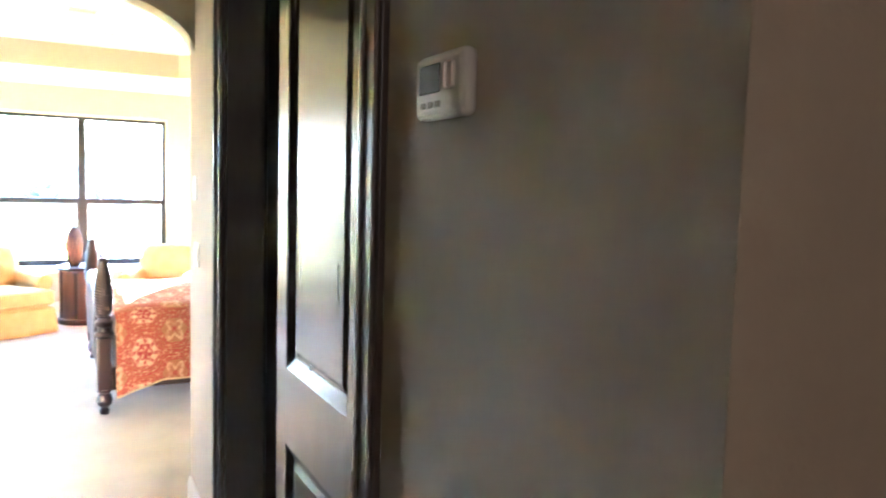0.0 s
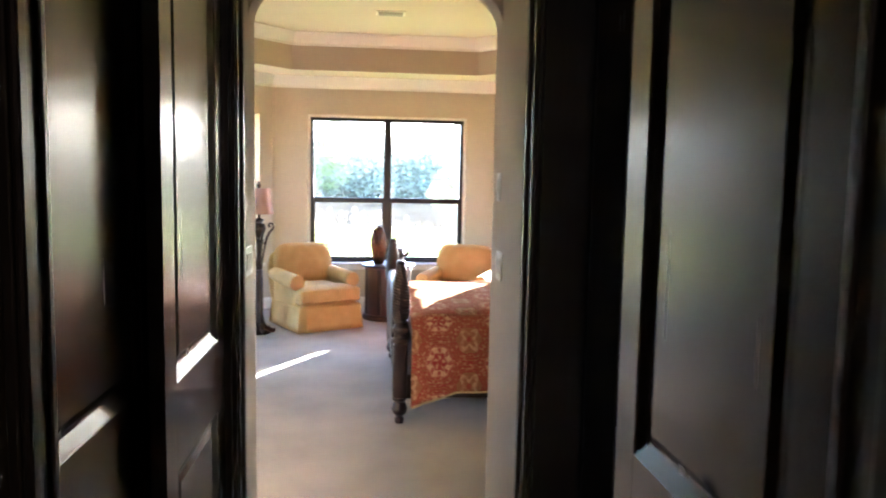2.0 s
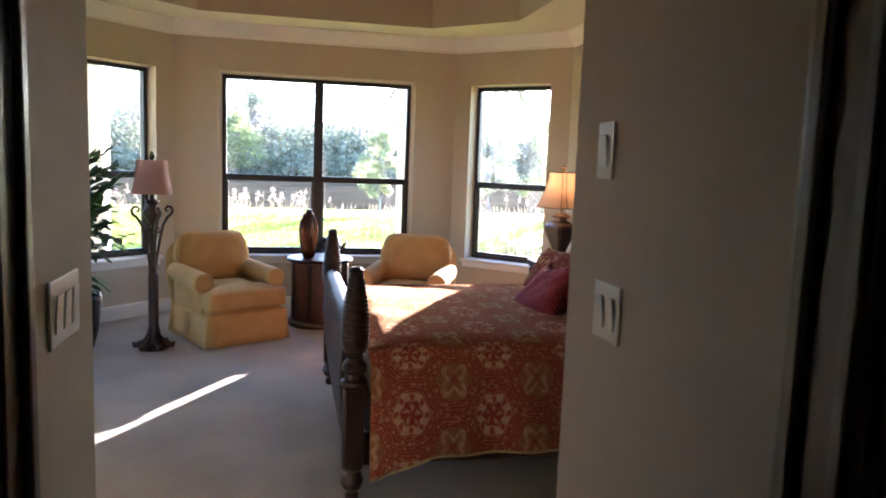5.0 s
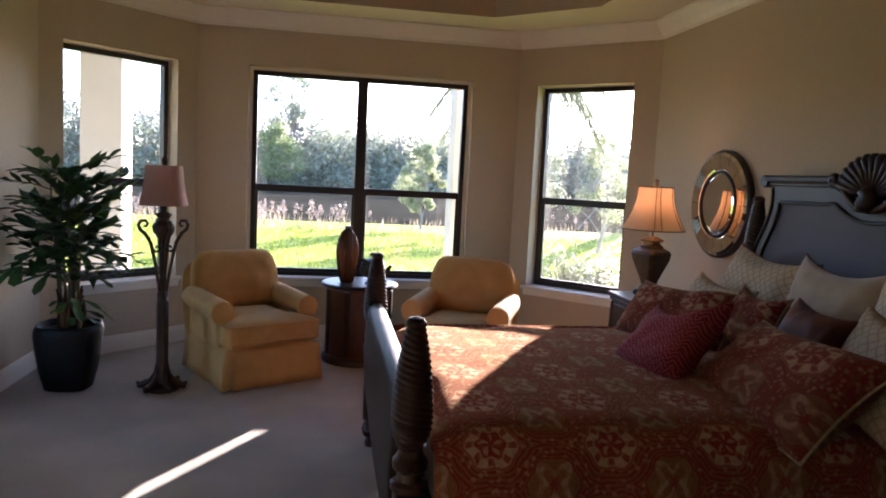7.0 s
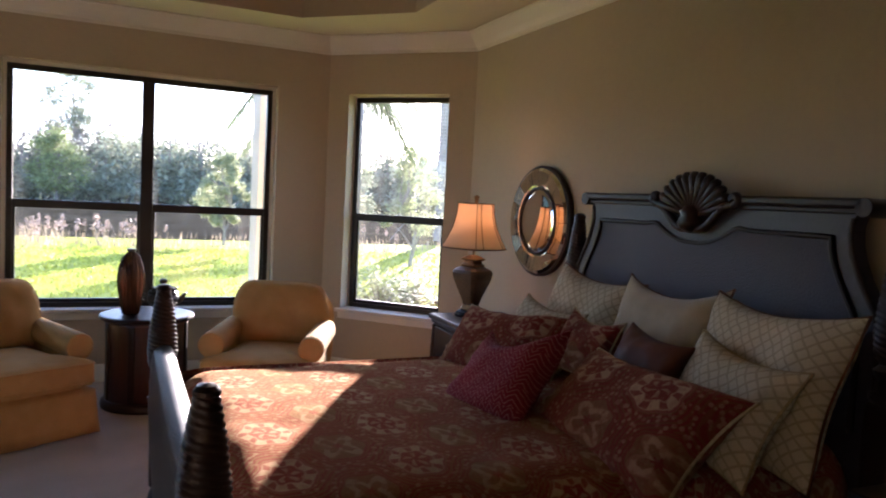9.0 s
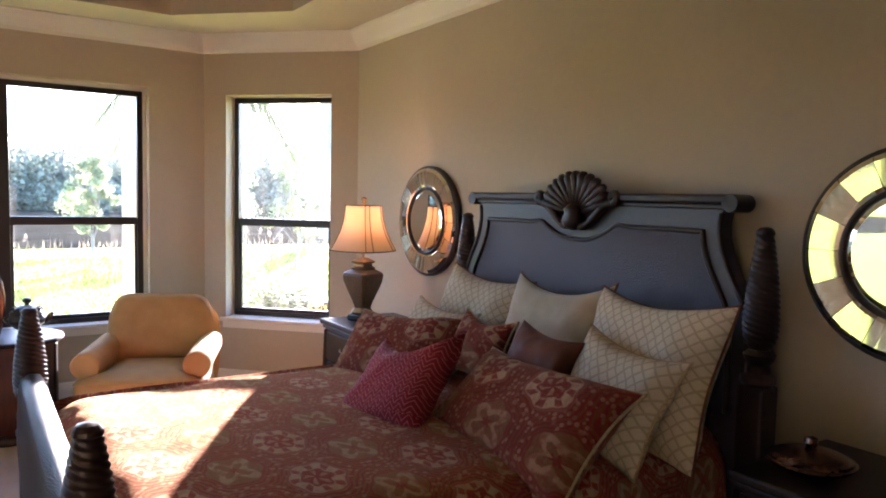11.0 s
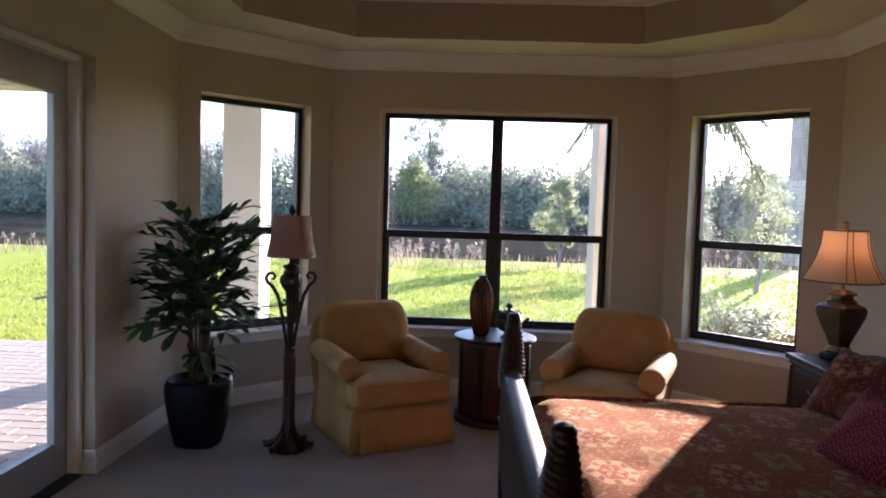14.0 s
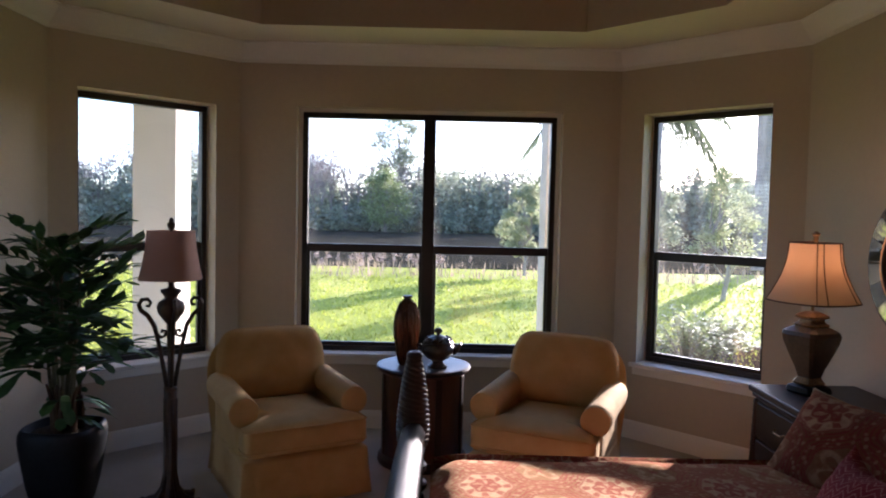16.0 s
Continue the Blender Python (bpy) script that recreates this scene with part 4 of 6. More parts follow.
def bed_pillows():
    def at(x, y, z, lean, yaw=0, roll=0):
        return Matrix.Translation((x, y, z)) @ Matrix.Rotation(radians(-90 + yaw), 4, "Z") @ Matrix.Rotation(radians(-lean), 4, "X") @ Matrix.Rotation(radians(roll), 4, "Y")
    pillow("euro_pillow", at(2.70, 8.47, 0.985, 20, 4, 4), 0.66, 0.56, 0.20, QUILT, "cream diamond-quilted square pillow against the headboard", cord=BROWNF, seed=1, sag=0.05)
    pillow("euro_pillow", at(2.68, 7.88, 1.015, 20, 0, -1), 0.64, 0.56, 0.20, VELVET, "plain cream velvet pillow against the headboard", cord=BROWNF, seed=2, sag=0.10)
    pillow("euro_pillow", at(2.62, 7.27, 0.985, 20, -5, -1), 0.70, 0.62, 0.20, QUILT, "large cream diamond-quilted pillow against the headboard", cord=BROWNF, seed=3, sag=0.05)
    pillow("accent_pillow", at(2.46, 8.50, 0.93, 28, 6, 4), 0.50, 0.34, 0.15, QUILT, "small cream quilted pillow with corded edge", cord=CORD, seed=4, sag=0.08)
    pillow("accent_pillow", at(2.40, 7.22, 0.925, 27, -6, 4), 0.52, 0.44, 0.16, QUILT, "small cream quilted pillow with corded edge beside the sham", cord=CORD, seed=5, sag=0.05)
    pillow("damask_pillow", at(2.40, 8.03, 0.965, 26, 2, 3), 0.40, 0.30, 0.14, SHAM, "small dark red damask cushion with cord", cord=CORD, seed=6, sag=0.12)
    pillow("satin_pillow", at(2.38, 7.62, 0.96, 24, -3, 4), 0.42, 0.32, 0.14, BROWNF, "small brown satin cushion", cord=None, seed=7, sag=0.05)
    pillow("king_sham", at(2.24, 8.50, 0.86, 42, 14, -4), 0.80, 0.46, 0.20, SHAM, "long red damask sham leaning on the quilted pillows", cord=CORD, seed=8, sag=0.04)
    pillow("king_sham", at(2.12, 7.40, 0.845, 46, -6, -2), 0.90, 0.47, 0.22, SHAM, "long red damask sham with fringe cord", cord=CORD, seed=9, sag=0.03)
    pillow("accent_pillow", at(1.93, 7.95, 0.875, 42, 4, -14), 0.50, 0.50, 0.18, CRIMSON, "square crimson pillow with woven maze pattern", cord=None, seed=10, sag=0.20)


# ---- nightstands, table lamp, mirrors ----
def nightstand(m, label):
    n = thing("nightstand", m, label, "nightstand", "nightstands beside the bed")
    w, d, h = 0.66, 0.56, 0.79
    part("top", boxed(-0.03, -w / 2 - 0.03, h - 0.035, d, w / 2 + 0.03, h, 0.010, 3), MAHOG, n)
    part("cornice", boxed(-0.015, -w / 2 - 0.015, h - 0.062, d, w / 2 + 0.015, h - 0.0355, 0.010), MAHOG, n)
    part("body", boxed(0.0, -w / 2, 0.10, d, w / 2, h - 0.0625, 0.004), MAHOG, n)
    for k, (z0, z1) in enumerate(((0.52, 0.71), (0.33, 0.505), (0.125, 0.315))):
        dr = part("drawer", boxed(-0.014, -w / 2 + 0.05, z0, -0.001, w / 2 - 0.05, z1, 0.005), MAHOG, n)
        part("drawer_pull", tube([(-0.02, -0.05, (z0 + z1) / 2 + 0.012), (-0.032, -0.03, (z0 + z1) / 2), (-0.034, 0.03, (z0 + z1) / 2), (-0.02, 0.05, (z0 + z1) / 2 + 0.012)], 0.005, 8), LAMPGOLD, dr, "aged brass pull")
    for s in (-1, 1):
        bm = bmesh.new()
        twist_post(bm, 0.026, 0.12, 0.72, Matrix.Translation((-0.004, s * (w / 2 - 0.02), 0)), 13, 16)
        part("corner_column", bm, MAHOG, n, "rope-twist corner column", smooth=True)
    for x in (0.04, d - 0.05):
        for s in (-1, 1):
            part("foot", lathe([(0.035, 0), (0.05, 0.02), (0.05, 0.06), (0.035, 0.08), (0.045, 0.10)], 16, m=Matrix.Translation((x, s * (w / 2 - 0.05), 0))), MAHOG, n)


def table_lamp():
    l = thing("table_lamp", pose(2.70, 9.80, 0.79, 0, 0, 22), "lit table lamp with olive urn body and cream bell shade", "lamp")
    part("base", lathe([(0.085, 0), (0.092, 0.012), (0.085, 0.035), (0.06, 0.045)], 4 * 6, square=0.7), POTGLAZE, l, "black base")
    part("foot", lathe([(0.055, 0.0445), (0.062, 0.055), (0.05, 0.075), (0.045, 0.085)], 24, square=0.8), LAMPGOLD, l)
    part("body", lathe([(0.045, 0.084), (0.058, 0.13), (0.085, 0.20), (0.108, 0.265), (0.115, 0.305), (0.108, 0.325), (0.075, 0.345), (0.060, 0.352)], 24, square=0.85), LAMPBODY, l)
    part("neck", lathe([(0.066, 0.351), (0.070, 0.36), (0.052, 0.372), (0.048, 0.388), (0.066, 0.396), (0.068, 0.405), (0.035, 0.425), (0.02, 0.43)], 24, square=0.8), LAMPGOLD, l)
    part("stem", lathe([(0.008, 0.42), (0.008, 0.795)], 10), LAMPGOLD, l)
    bm = bmesh.new()
    prof = [(0.195, 0.478), (0.162, 0.545), (0.132, 0.62), (0.113, 0.70), (0.106, 0.785)]
    rings = []
    for r, z in prof:
        ring = []
        for i in range(32):
            a = 2 * math.pi * i / 32
            k = 1 + 0.35 * (1 / max(abs(math.cos(a)), abs(math.sin(a))) - 1)
            ring.append(bm.verts.new((r * k * math.cos(a), r * k * math.sin(a), z)))
        rings.append(ring)
    for a, c in zip(rings, rings[1:]):
        for i in range(32):
            bm.faces.new((a[i], a[(i + 1) % 32], c[(i + 1) % 32], c[i]))
    sh = part("shade", bm, SHADE_CREAM, l, "cream silk bell shade", smooth=True)
    for deg in (45, 60, 120, 135, 225, 240, 300, 315):
        a = radians(deg)
        k = 1 + 0.35 * (1 / max(abs(math.cos(a)), abs(math.sin(a))) - 1)
        part("seam", tube([((r * k + 0.001) * math.cos(a), (r * k + 0.001) * math.sin(a), z) for r, z in prof], 0.0028, 6), SEAM, sh, "dark braid seam")
    for r, z in (prof[0], prof[-1]):
        ring = [(r * (1 + 0.35 * (1 / max(abs(math.cos(a)), abs(math.sin(a))) - 1)) * math.cos(a), r * (1 + 0.35 * (1 / max(abs(math.cos(a)), abs(math.sin(a))) - 1)) * math.sin(a), z) for a in [2 * math.pi * i / 32 for i in range(33)]]
        part("rim", tube(ring, 0.004, 6), SEAM, sh)
    part("finial", lathe([(0.010, 0.79), (0.014, 0.80), (0.014, 0.82), (0.02, 0.825), (0.02, 0.835), (0.004, 0.845)], 12), LAMPGOLD, l)
    bulb = bpy.data.materials.new("warm_bulb")
    bulb.use_nodes = True
    e = bulb.node_tree.nodes["Principled BSDF"]
    e.inputs["Emission Color"].default_value, e.inputs["Emission Strength"].default_value = (1.0, 0.42, 0.14, 1), 0.7
    part("bulb", lathe([(0.012, 0.55), (0.026, 0.58), (0.032, 0.61), (0.026, 0.64), (0.005, 0.655)], 16), bulb, l, "glowing warm bulb", smooth=True)
    lit = new("table_lamp_light", bpy.data.lights.new("table_lamp_light", "POINT"))
    lit.data.energy, lit.data.color, lit.data.shadow_soft_size = 0.23, (1.0, 0.42, 0.15), 0.035
    lit.location = (0, 0, 0.70)
    lit.parent = l


def round_mirror(m, label):
    w = thing("round_mirror", m, label, "mirror", "round mirrors on the wall")
    # local z out of the wall
    def ringmesh(prof, seg, bm=None):
        bm = bm or bmesh.new()
        rs = []
        for r, z in prof:
            rs.append([bm.verts.new((r * math.cos(2 * math.pi * i / seg), r * math.sin(2 * math.pi * i / seg), z)) for i in range(seg)])
        for a, b in zip(rs, rs[1:]):
            for i in range(seg):
                bm.faces.new((a[i], a[(i + 1) % seg], b[(i + 1) % seg], b[i]))
        return bm
    part("backing", lathe([(0.365, 0.0), (0.372, 0.012), (0.372, 0.040), (0.36, 0.048)], 64), BEDWOOD, w, "dark rim")
    n = 16
    for k in range(n):
        a0, a1 = 2 * math.pi * (k + 0.012) / n, 2 * math.pi * (k + 0.988) / n
        bm = bmesh.new()
        for r0, r1, z0, z1 in ((0.355, 0.335, 0.049, 0.062), (0.335, 0.245, 0.062, 0.056), (0.245, 0.228, 0.056, 0.05)):
            for q in range(3):
                b0, b1 = a0 + (a1 - a0) * q / 3, a0 + (a1 - a0) * (q + 1) / 3
                bm.faces.new([bm.verts.new((r * math.cos(a), r * math.sin(a), z)) for r, a, z in ((r0, b0, z0), (r0, b1, z0), (r1, b1, z1), (r1, b0, z1))])
        tilt = 0.035 * math.sin(k * 2.3)
        for v in bm.verts:
            v.co.z += tilt * (v.co.xy.length - 0.29) * 0.6
        bmesh.ops.remove_doubles(bm, verts=bm.verts[:], dist=1e-4)
        part("mirror_segment", bm, ANTIQUE, w)
    part("inner_ring", ringmesh([(0.231, 0.049), (0.228, 0.060), (0.220, 0.063), (0.212, 0.060), (0.208, 0.049)], 64), BEDWOOD, w, smooth=True)
    part("bevel", ringmesh([(0.209, 0.050), (0.185, 0.057)], 64), MIRROR, w)
    part("mirror_glass", lathe([(0.186, 0.049), (0.185, 0.057)], 64), MIRROR, w)


# ---- sitting corner ----
def armchair(m, label):
    c = thing("armchair", m, label, "armchair", "armchairs by the window")
    # local y points to the front (-y), x across; origin on the floor at the middle
    def soft(bm, *a, bevel=0.05, seg=4, bulge=0.0):
        b2 = bmesh.new()
        box(b2, *a)
        bmesh.ops.subdivide_edges(b2, edges=b2.edges[:], cuts=9, use_grid_fill=True)
        x0, y0, z0, x1, y1, z1 = a
        cx, cy, cz = (x0 + x1) / 2, (y0 + y1) / 2, (z0 + z1) / 2
        h = Vector(((x1 - x0) / 2, (y1 - y0) / 2, (z1 - z0) / 2))
        for v in b2.verts:
            q = v.co - Vector((cx, cy, cz))
            inner = Vector([max(-(hh - bevel), min(hh - bevel, qq)) for qq, hh in zip(q, h)])
            dlt = q - inner
            if dlt.length > 1e-6:
                dlt = dlt.normalized() * bevel
            q2 = inner + dlt
            fx, fy = 1 - (q.x / h.x) ** 2, 1 - (q.y / h.y) ** 2
            fz = 1 - (q.z / h.z) ** 2
            q2.z += bulge * fx * fy * (1 if q.z > 0 else -0.2) * (abs(q.z) / h.z)
            q2.y += bulge * fx * fz * (abs(q.y) / h.y) * (1 if q.y > 0 else -1)
            v.co = Vector((cx, cy, cz)) + q2 + Vector((0, 0, 0.004 * noise.noise(q2 * 7)))
        me = bpy.data.meshes.new("tmp")
        b2.to_mesh(me)
        b2.free()
        bm.from_mesh(me)
        bpy.data.meshes.remove(me)
        return bm
    # straight skirt with kick pleats at the front corners
    hx, hf, hb = 0.372, -0.43, 0.36
    corners = [(-hx, hf), (hx, hf), (hx - 0.01, hb), (-hx + 0.01, hb)]
    loop = []
    for a, b in zip(corners, corners[1:] + corners[:1]):
        loop += [(a[0] + (b[0] - a[0]) * i / 20, a[1] + (b[1] - a[1]) * i / 20, i) for i in range(20)]
    bm = bmesh.new()
    rings = []
    for z, flare, wob in ((0.010, 0.016, 1), (0.08, 0.010, 0.8), (0.17, 0.004, 0.5), (0.25, 0.0, 0.25), (0.284, -0.002, 0.0)):
        ring = []
        for k, (x, y, i) in enumerate(loop):
            v = Vector((x * (1 + flare / 0.4), y * (1 + flare / 0.4), 0))
            w = 0.004 * math.sin(k * 0.9) * wob
            pleat = 0.075 * wob if i == 1 else (-0.012 * wob if i in (0, 2) else 0)
            v -= v.normalized() * (pleat - w)
            ring.append(bm.verts.new((v.x, v.y, z)))
        rings.append(ring)
    for a, b in zip(rings, rings[1:]):
        for i in range(len(loop)):
            bm.faces.new((a[i], a[(i + 1) % len(loop)], b[(i + 1) % len(loop)], b[i]))
    bm.faces.new(rings[-1])
    bm.faces.new(rings[0][::-1])
    part("skirt", bm, GOLDF, c, "tailored skirt with corner pleats", smooth=True)
    part("seat_base", soft(bmesh.new(), -0.33, -0.365, 0.27, 0.33, 0.30, 0.314, bevel=0.012), GOLDF, c, smooth=True)

    # T-shaped seat cushion whose front reaches past the arms
    def outline(inset):
        w, n = 0.366 - inset, 0.262 - inset
        f, a, r = -0.448 + inset, -0.295 - inset, 0.04
        pts = []
        for cx, cy, q0 in ((w - r, f + r, -90), (w - r, a - 0.02, 0)):
            pts += [(cx + (r if q0 < 0 else 0.02 + 0.02) * math.cos(radians(q0 + t)), cy + (r if q0 < 0 else 0.02) * math.sin(radians(q0 + t))) for t in (0, 22, 45, 67, 90)]
        pts += [(n, a), (n, -0.1), (n, 0.06), (n, 0.20)]
        return pts + [(-x, y) for x, y in reversed(pts)]
    bm = bmesh.new()
    rings = []
    for inset, z in ((0.035, 0.306), (0.008, 0.316), (0.0, 0.345), (0.0, 0.43), (0.008, 0.455), (0.035, 0.470), (0.11, 0.482), (0.20, 0.490)):
        rings.append([bm.verts.new((x, y, z + 0.004 * noise.noise((x * 6, y * 6, z)) + (0.012 * (1 - (x / 0.4) ** 2) if z > 0.4 else 0))) for x, y in (outline(inset) if inset < 0.1 else [(px * (1 - inset * 1.8), -0.12 + (py + 0.12) * (1 - inset * 1.8)) for px, py in outline(0.035)])])
    m0 = len(rings[0])
    for a, b in zip(rings, rings[1:]):
        for i in range(m0):
            bm.faces.new((a[i], a[(i + 1) % m0], b[(i + 1) % m0], b[i]))
    bm.faces.new(rings[-1])
    bm.faces.new(rings[0][::-1])
    cushion = part("seat_cushion", bm, GOLDF, c, smooth=True)
    edge_pts = outline(0.0)
    for z in (0.338, 0.452):
        part("cushion_piping", tube([(x, y, z + (0.012 * (1 - (x / 0.4) ** 2) if z > 0.4 else 0)) for x, y in edge_pts + edge_pts[:1]], 0.0055, 6), GOLDF, cushion, smooth=True)
    for s in (-1, 1):
        a = bmesh.new()
        soft(a, min(s * 0.275, s * 0.366), -0.285, 0.27, max(s * 0.275, s * 0.366), 0.30, 0.56, bevel=0.025)
        # the roll dips a little towards the front and is fuller there
        rows = []
        for y, r in ((-0.302, 0.070), (-0.300, 0.080), (-0.290, 0.086), (-0.24, 0.087), (-0.1, 0.084), (0.1, 0.083), (0.26, 0.083), (0.31, 0.076), (0.33, 0.05)):
            rows.append([a.verts.new((s * 0.335 + r * math.cos(2 * math.pi * k / 28), y, 0.535 + 0.035 * (y + 0.3) / 0.6 + r * math.sin(2 * math.pi * k / 28))) for k in range(28)])
        for p, q in zip(rows, rows[1:]):
            for k in range(28):
                a.faces.new((p[k], p[(k + 1) % 28], q[(k + 1) % 28], q[k]))
        a.faces.new(rows[0])
        a.faces.new(rows[-1][::-1])
        arm = part("arm", a, GOLDF, c, "rolled arm", smooth=True)
        part("arm_piping", tube([(s * 0.335 + 0.081 * math.cos(q), -0.299, 0.535 + 0.081 * math.sin(q)) for q in [2 * math.pi * k / 24 for k in range(25)]], 0.005, 6), GOLDF, arm, smooth=True)
    # outer back and loose back cushion, both leaning
    lean = Matrix.Translation((0, 0.20, 0.30)) @ Matrix.Rotation(radians(-13), 4, "X")
    def backshape(hw, z0, z1, y0, y1, puff, gather):
        bm = bmesh.new()
        n, k = 44, 18
        sides = []
        for sgn in (-1, 1):
            g = []
            for i in range(n + 1):
                row = []
                for j in range(k + 1):
                    a, b = math.sin((-1 + 2 * i / n) * math.pi / 2), math.sin(j / k * math.pi / 2)
                    top = z1 - 0.13 * abs(a) ** 10 + 0.010 * (1 - a * a)
                    z = z0 + (top - z0) * b
                    wd = hw * (1 - 0.10 * (1 - b) ** 2 - 0.04 * b ** 6)
                    f = max(0.0, (1 - a ** 6) * (1 - (2 * b - 1) ** 6)) ** 0.5
                    y = (y0 + y1) / 2 + sgn * ((y1 - y0) / 2 * (0.40 + 0.60 * f) + puff * f * (1 - a * a))
                    y += 0.008 * noise.noise((a * 4, b * 4, sgn * 3 + hw))
                    y += gather * max(0.0, b - 0.80) / 0.2 * 0.5 * math.sin(a * 26 + 2 * math.sin(a * 7)) * (1 - a * a)
                    row.append(bm.verts.new(lean @ Vector((a * wd, y, z))))
                g.append(row)
            sides.append(g)
            for i in range(n):
                for j in range(k):
                    bm.faces.new((g[i][j], g[i + 1][j], g[i + 1][j + 1], g[i][j + 1]))
        A, B = sides
        for i in range(n):
            bm.faces.new((A[i][k], A[i + 1][k], B[i + 1][k], B[i][k]))
            bm.faces.new((A[i][0], A[i + 1][0], B[i + 1][0], B[i][0]))
        for j in range(k):
            bm.faces.new((A[0][j], A[0][j + 1], B[0][j + 1], B[0][j]))
            bm.faces.new((A[n][j], A[n][j + 1], B[n][j + 1], B[n][j]))
        return bm, [[g[0][j].co.copy() for j in range(5, k)] + [g[i][k].co.copy() for i in range(n + 1)] + [g[n][k - j].co.copy() for j in range(1, k - 4)] for g in (A, B)]
    bm, rims = backshape(0.392, -0.20, 0.555, 0.085, 0.165, 0.010, 0.0)
    back = part("back", bm, GOLDF, c, "upholstered back", smooth=True)
    part("back_piping", tube(rims[0], 0.006, 6), GOLDF, back, smooth=True)
    bm, rims = backshape(0.352, 0.15, 0.615, -0.075, 0.080, 0.035, 0.012)
    cu = part("back_cushion", bm, GOLDF, c, "loose back cushion with gathered top", smooth=True)
    for rim in rims:
        part("cushion_piping", tube(rim, 0.006, 6), GOLDF, cu, smooth=True)
    for x in (-0.30, 0.30):
        for y in (-0.36, 0.30):
            part("leg", boxed(x - 0.02, y - 0.02, 0, x + 0.02, y + 0.02, 0.05, 0.004), BEDWOOD, c)
    return c


def drum_table():
    t = thing("drum_table", pose(0.66, 10.93, 0), "round red-brown drum table with dark panelled sides", "table")
    part("top", lathe([(0.292, 0.625), (0.315, 0.632), (0.32, 0.645), (0.315, 0.658), (0.30, 0.662), (0.0, 0.662)], 56), MAHOG, t, "dark polished top")
    part("body", lathe([(0.27, 0.06), (0.278, 0.07), (0.272, 0.34), (0.278, 0.60), (0.285, 0.6245)], 56), CHERRY, t, smooth=True)
    part("plinth", lathe([(0.255, 0.0), (0.30, 0.0), (0.305, 0.02), (0.30, 0.045), (0.285, 0.0595)], 56), MAHOG, t)
    for k in range(8):
        a = 2 * math.pi * (k + 0.5) / 8
        part("pilaster", boxed(0.268, -0.022, 0.07, 0.288, 0.022, 0.61, 0.006, m=Matrix.Rotation(a, 4, "Z")), MAHOG, t)


def fluted_vase():
    v = thing("vase", pose(0.545, 10.88, 0.662), "tall fluted striped copper-brown vase on the drum table", "vase")
    part("body", lathe([(0.045, 0), (0.058, 0.01), (0.075, 0.08), (0.093, 0.20), (0.096, 0.27), (0.085, 0.35), (0.058, 0.415), (0.030, 0.44), (0.024, 0.45)], 120, flute=(20, 0.17)), COPPER, v, smooth=True)
    part("lip", lathe([(0.024, 0.449), (0.034, 0.462), (0.034, 0.468), (0.022, 0.47)], 24), POTDARK, v)


def lidded_pot():
    p = thing("tureen", pose(0.755, 10.82, 0.662, 0, 0, -12), "dark bronze lidded tureen with spout on the drum table", "pot")
    part("foot", lathe([(0.06, 0), (0.065, 0.01), (0.04, 0.03), (0.035, 0.045)], 28), POTDARK, p)
    part("body", lathe([(0.036, 0.044), (0.075, 0.065), (0.108, 0.105), (0.112, 0.125), (0.10, 0.15), (0.095, 0.158)], 36), POTDARK, p, smooth=True)
    lid = part("lid", lathe([(0.102, 0.157), (0.104, 0.164), (0.09, 0.18), (0.055, 0.205), (0.025, 0.215)], 36), POTDARK, p, smooth=True)
    part("knob", lathe([(0.012, 0.214), (0.012, 0.225), (0.026, 0.236), (0.028, 0.25), (0.018, 0.262), (0.003, 0.266)], 18), POTDARK, lid)
    part("spout", tube([(0.10, 0, 0.11), (0.125, 0, 0.125), (0.14, 0, 0.15), (0.155, 0, 0.165)], [0.026, 0.02, 0.014, 0.010], 12), POTDARK, p, smooth=True)
    part("handle", tube([(-0.10, 0, 0.14), (-0.135, 0, 0.15), (-0.145, 0, 0.125), (-0.13, 0, 0.10), (-0.105, 0, 0.095)], 0.009, 10), POTDARK, p, smooth=True)
    bm = bmesh.new()
    for k in range(10):
        a = 2 * math.pi * k / 10
        tube([(0.085 * math.cos(a), 0.085 * math.sin(a), 0.178), (0.09 * math.cos(a + 0.2), 0.09 * math.sin(a + 0.2), 0.19), (0.07 * math.cos(a + 0.35), 0.07 * math.sin(a + 0.35), 0.203)], 0.008, 6, bm=bm)
    part("lid_relief", bm, POTDARK, lid, smooth=True)


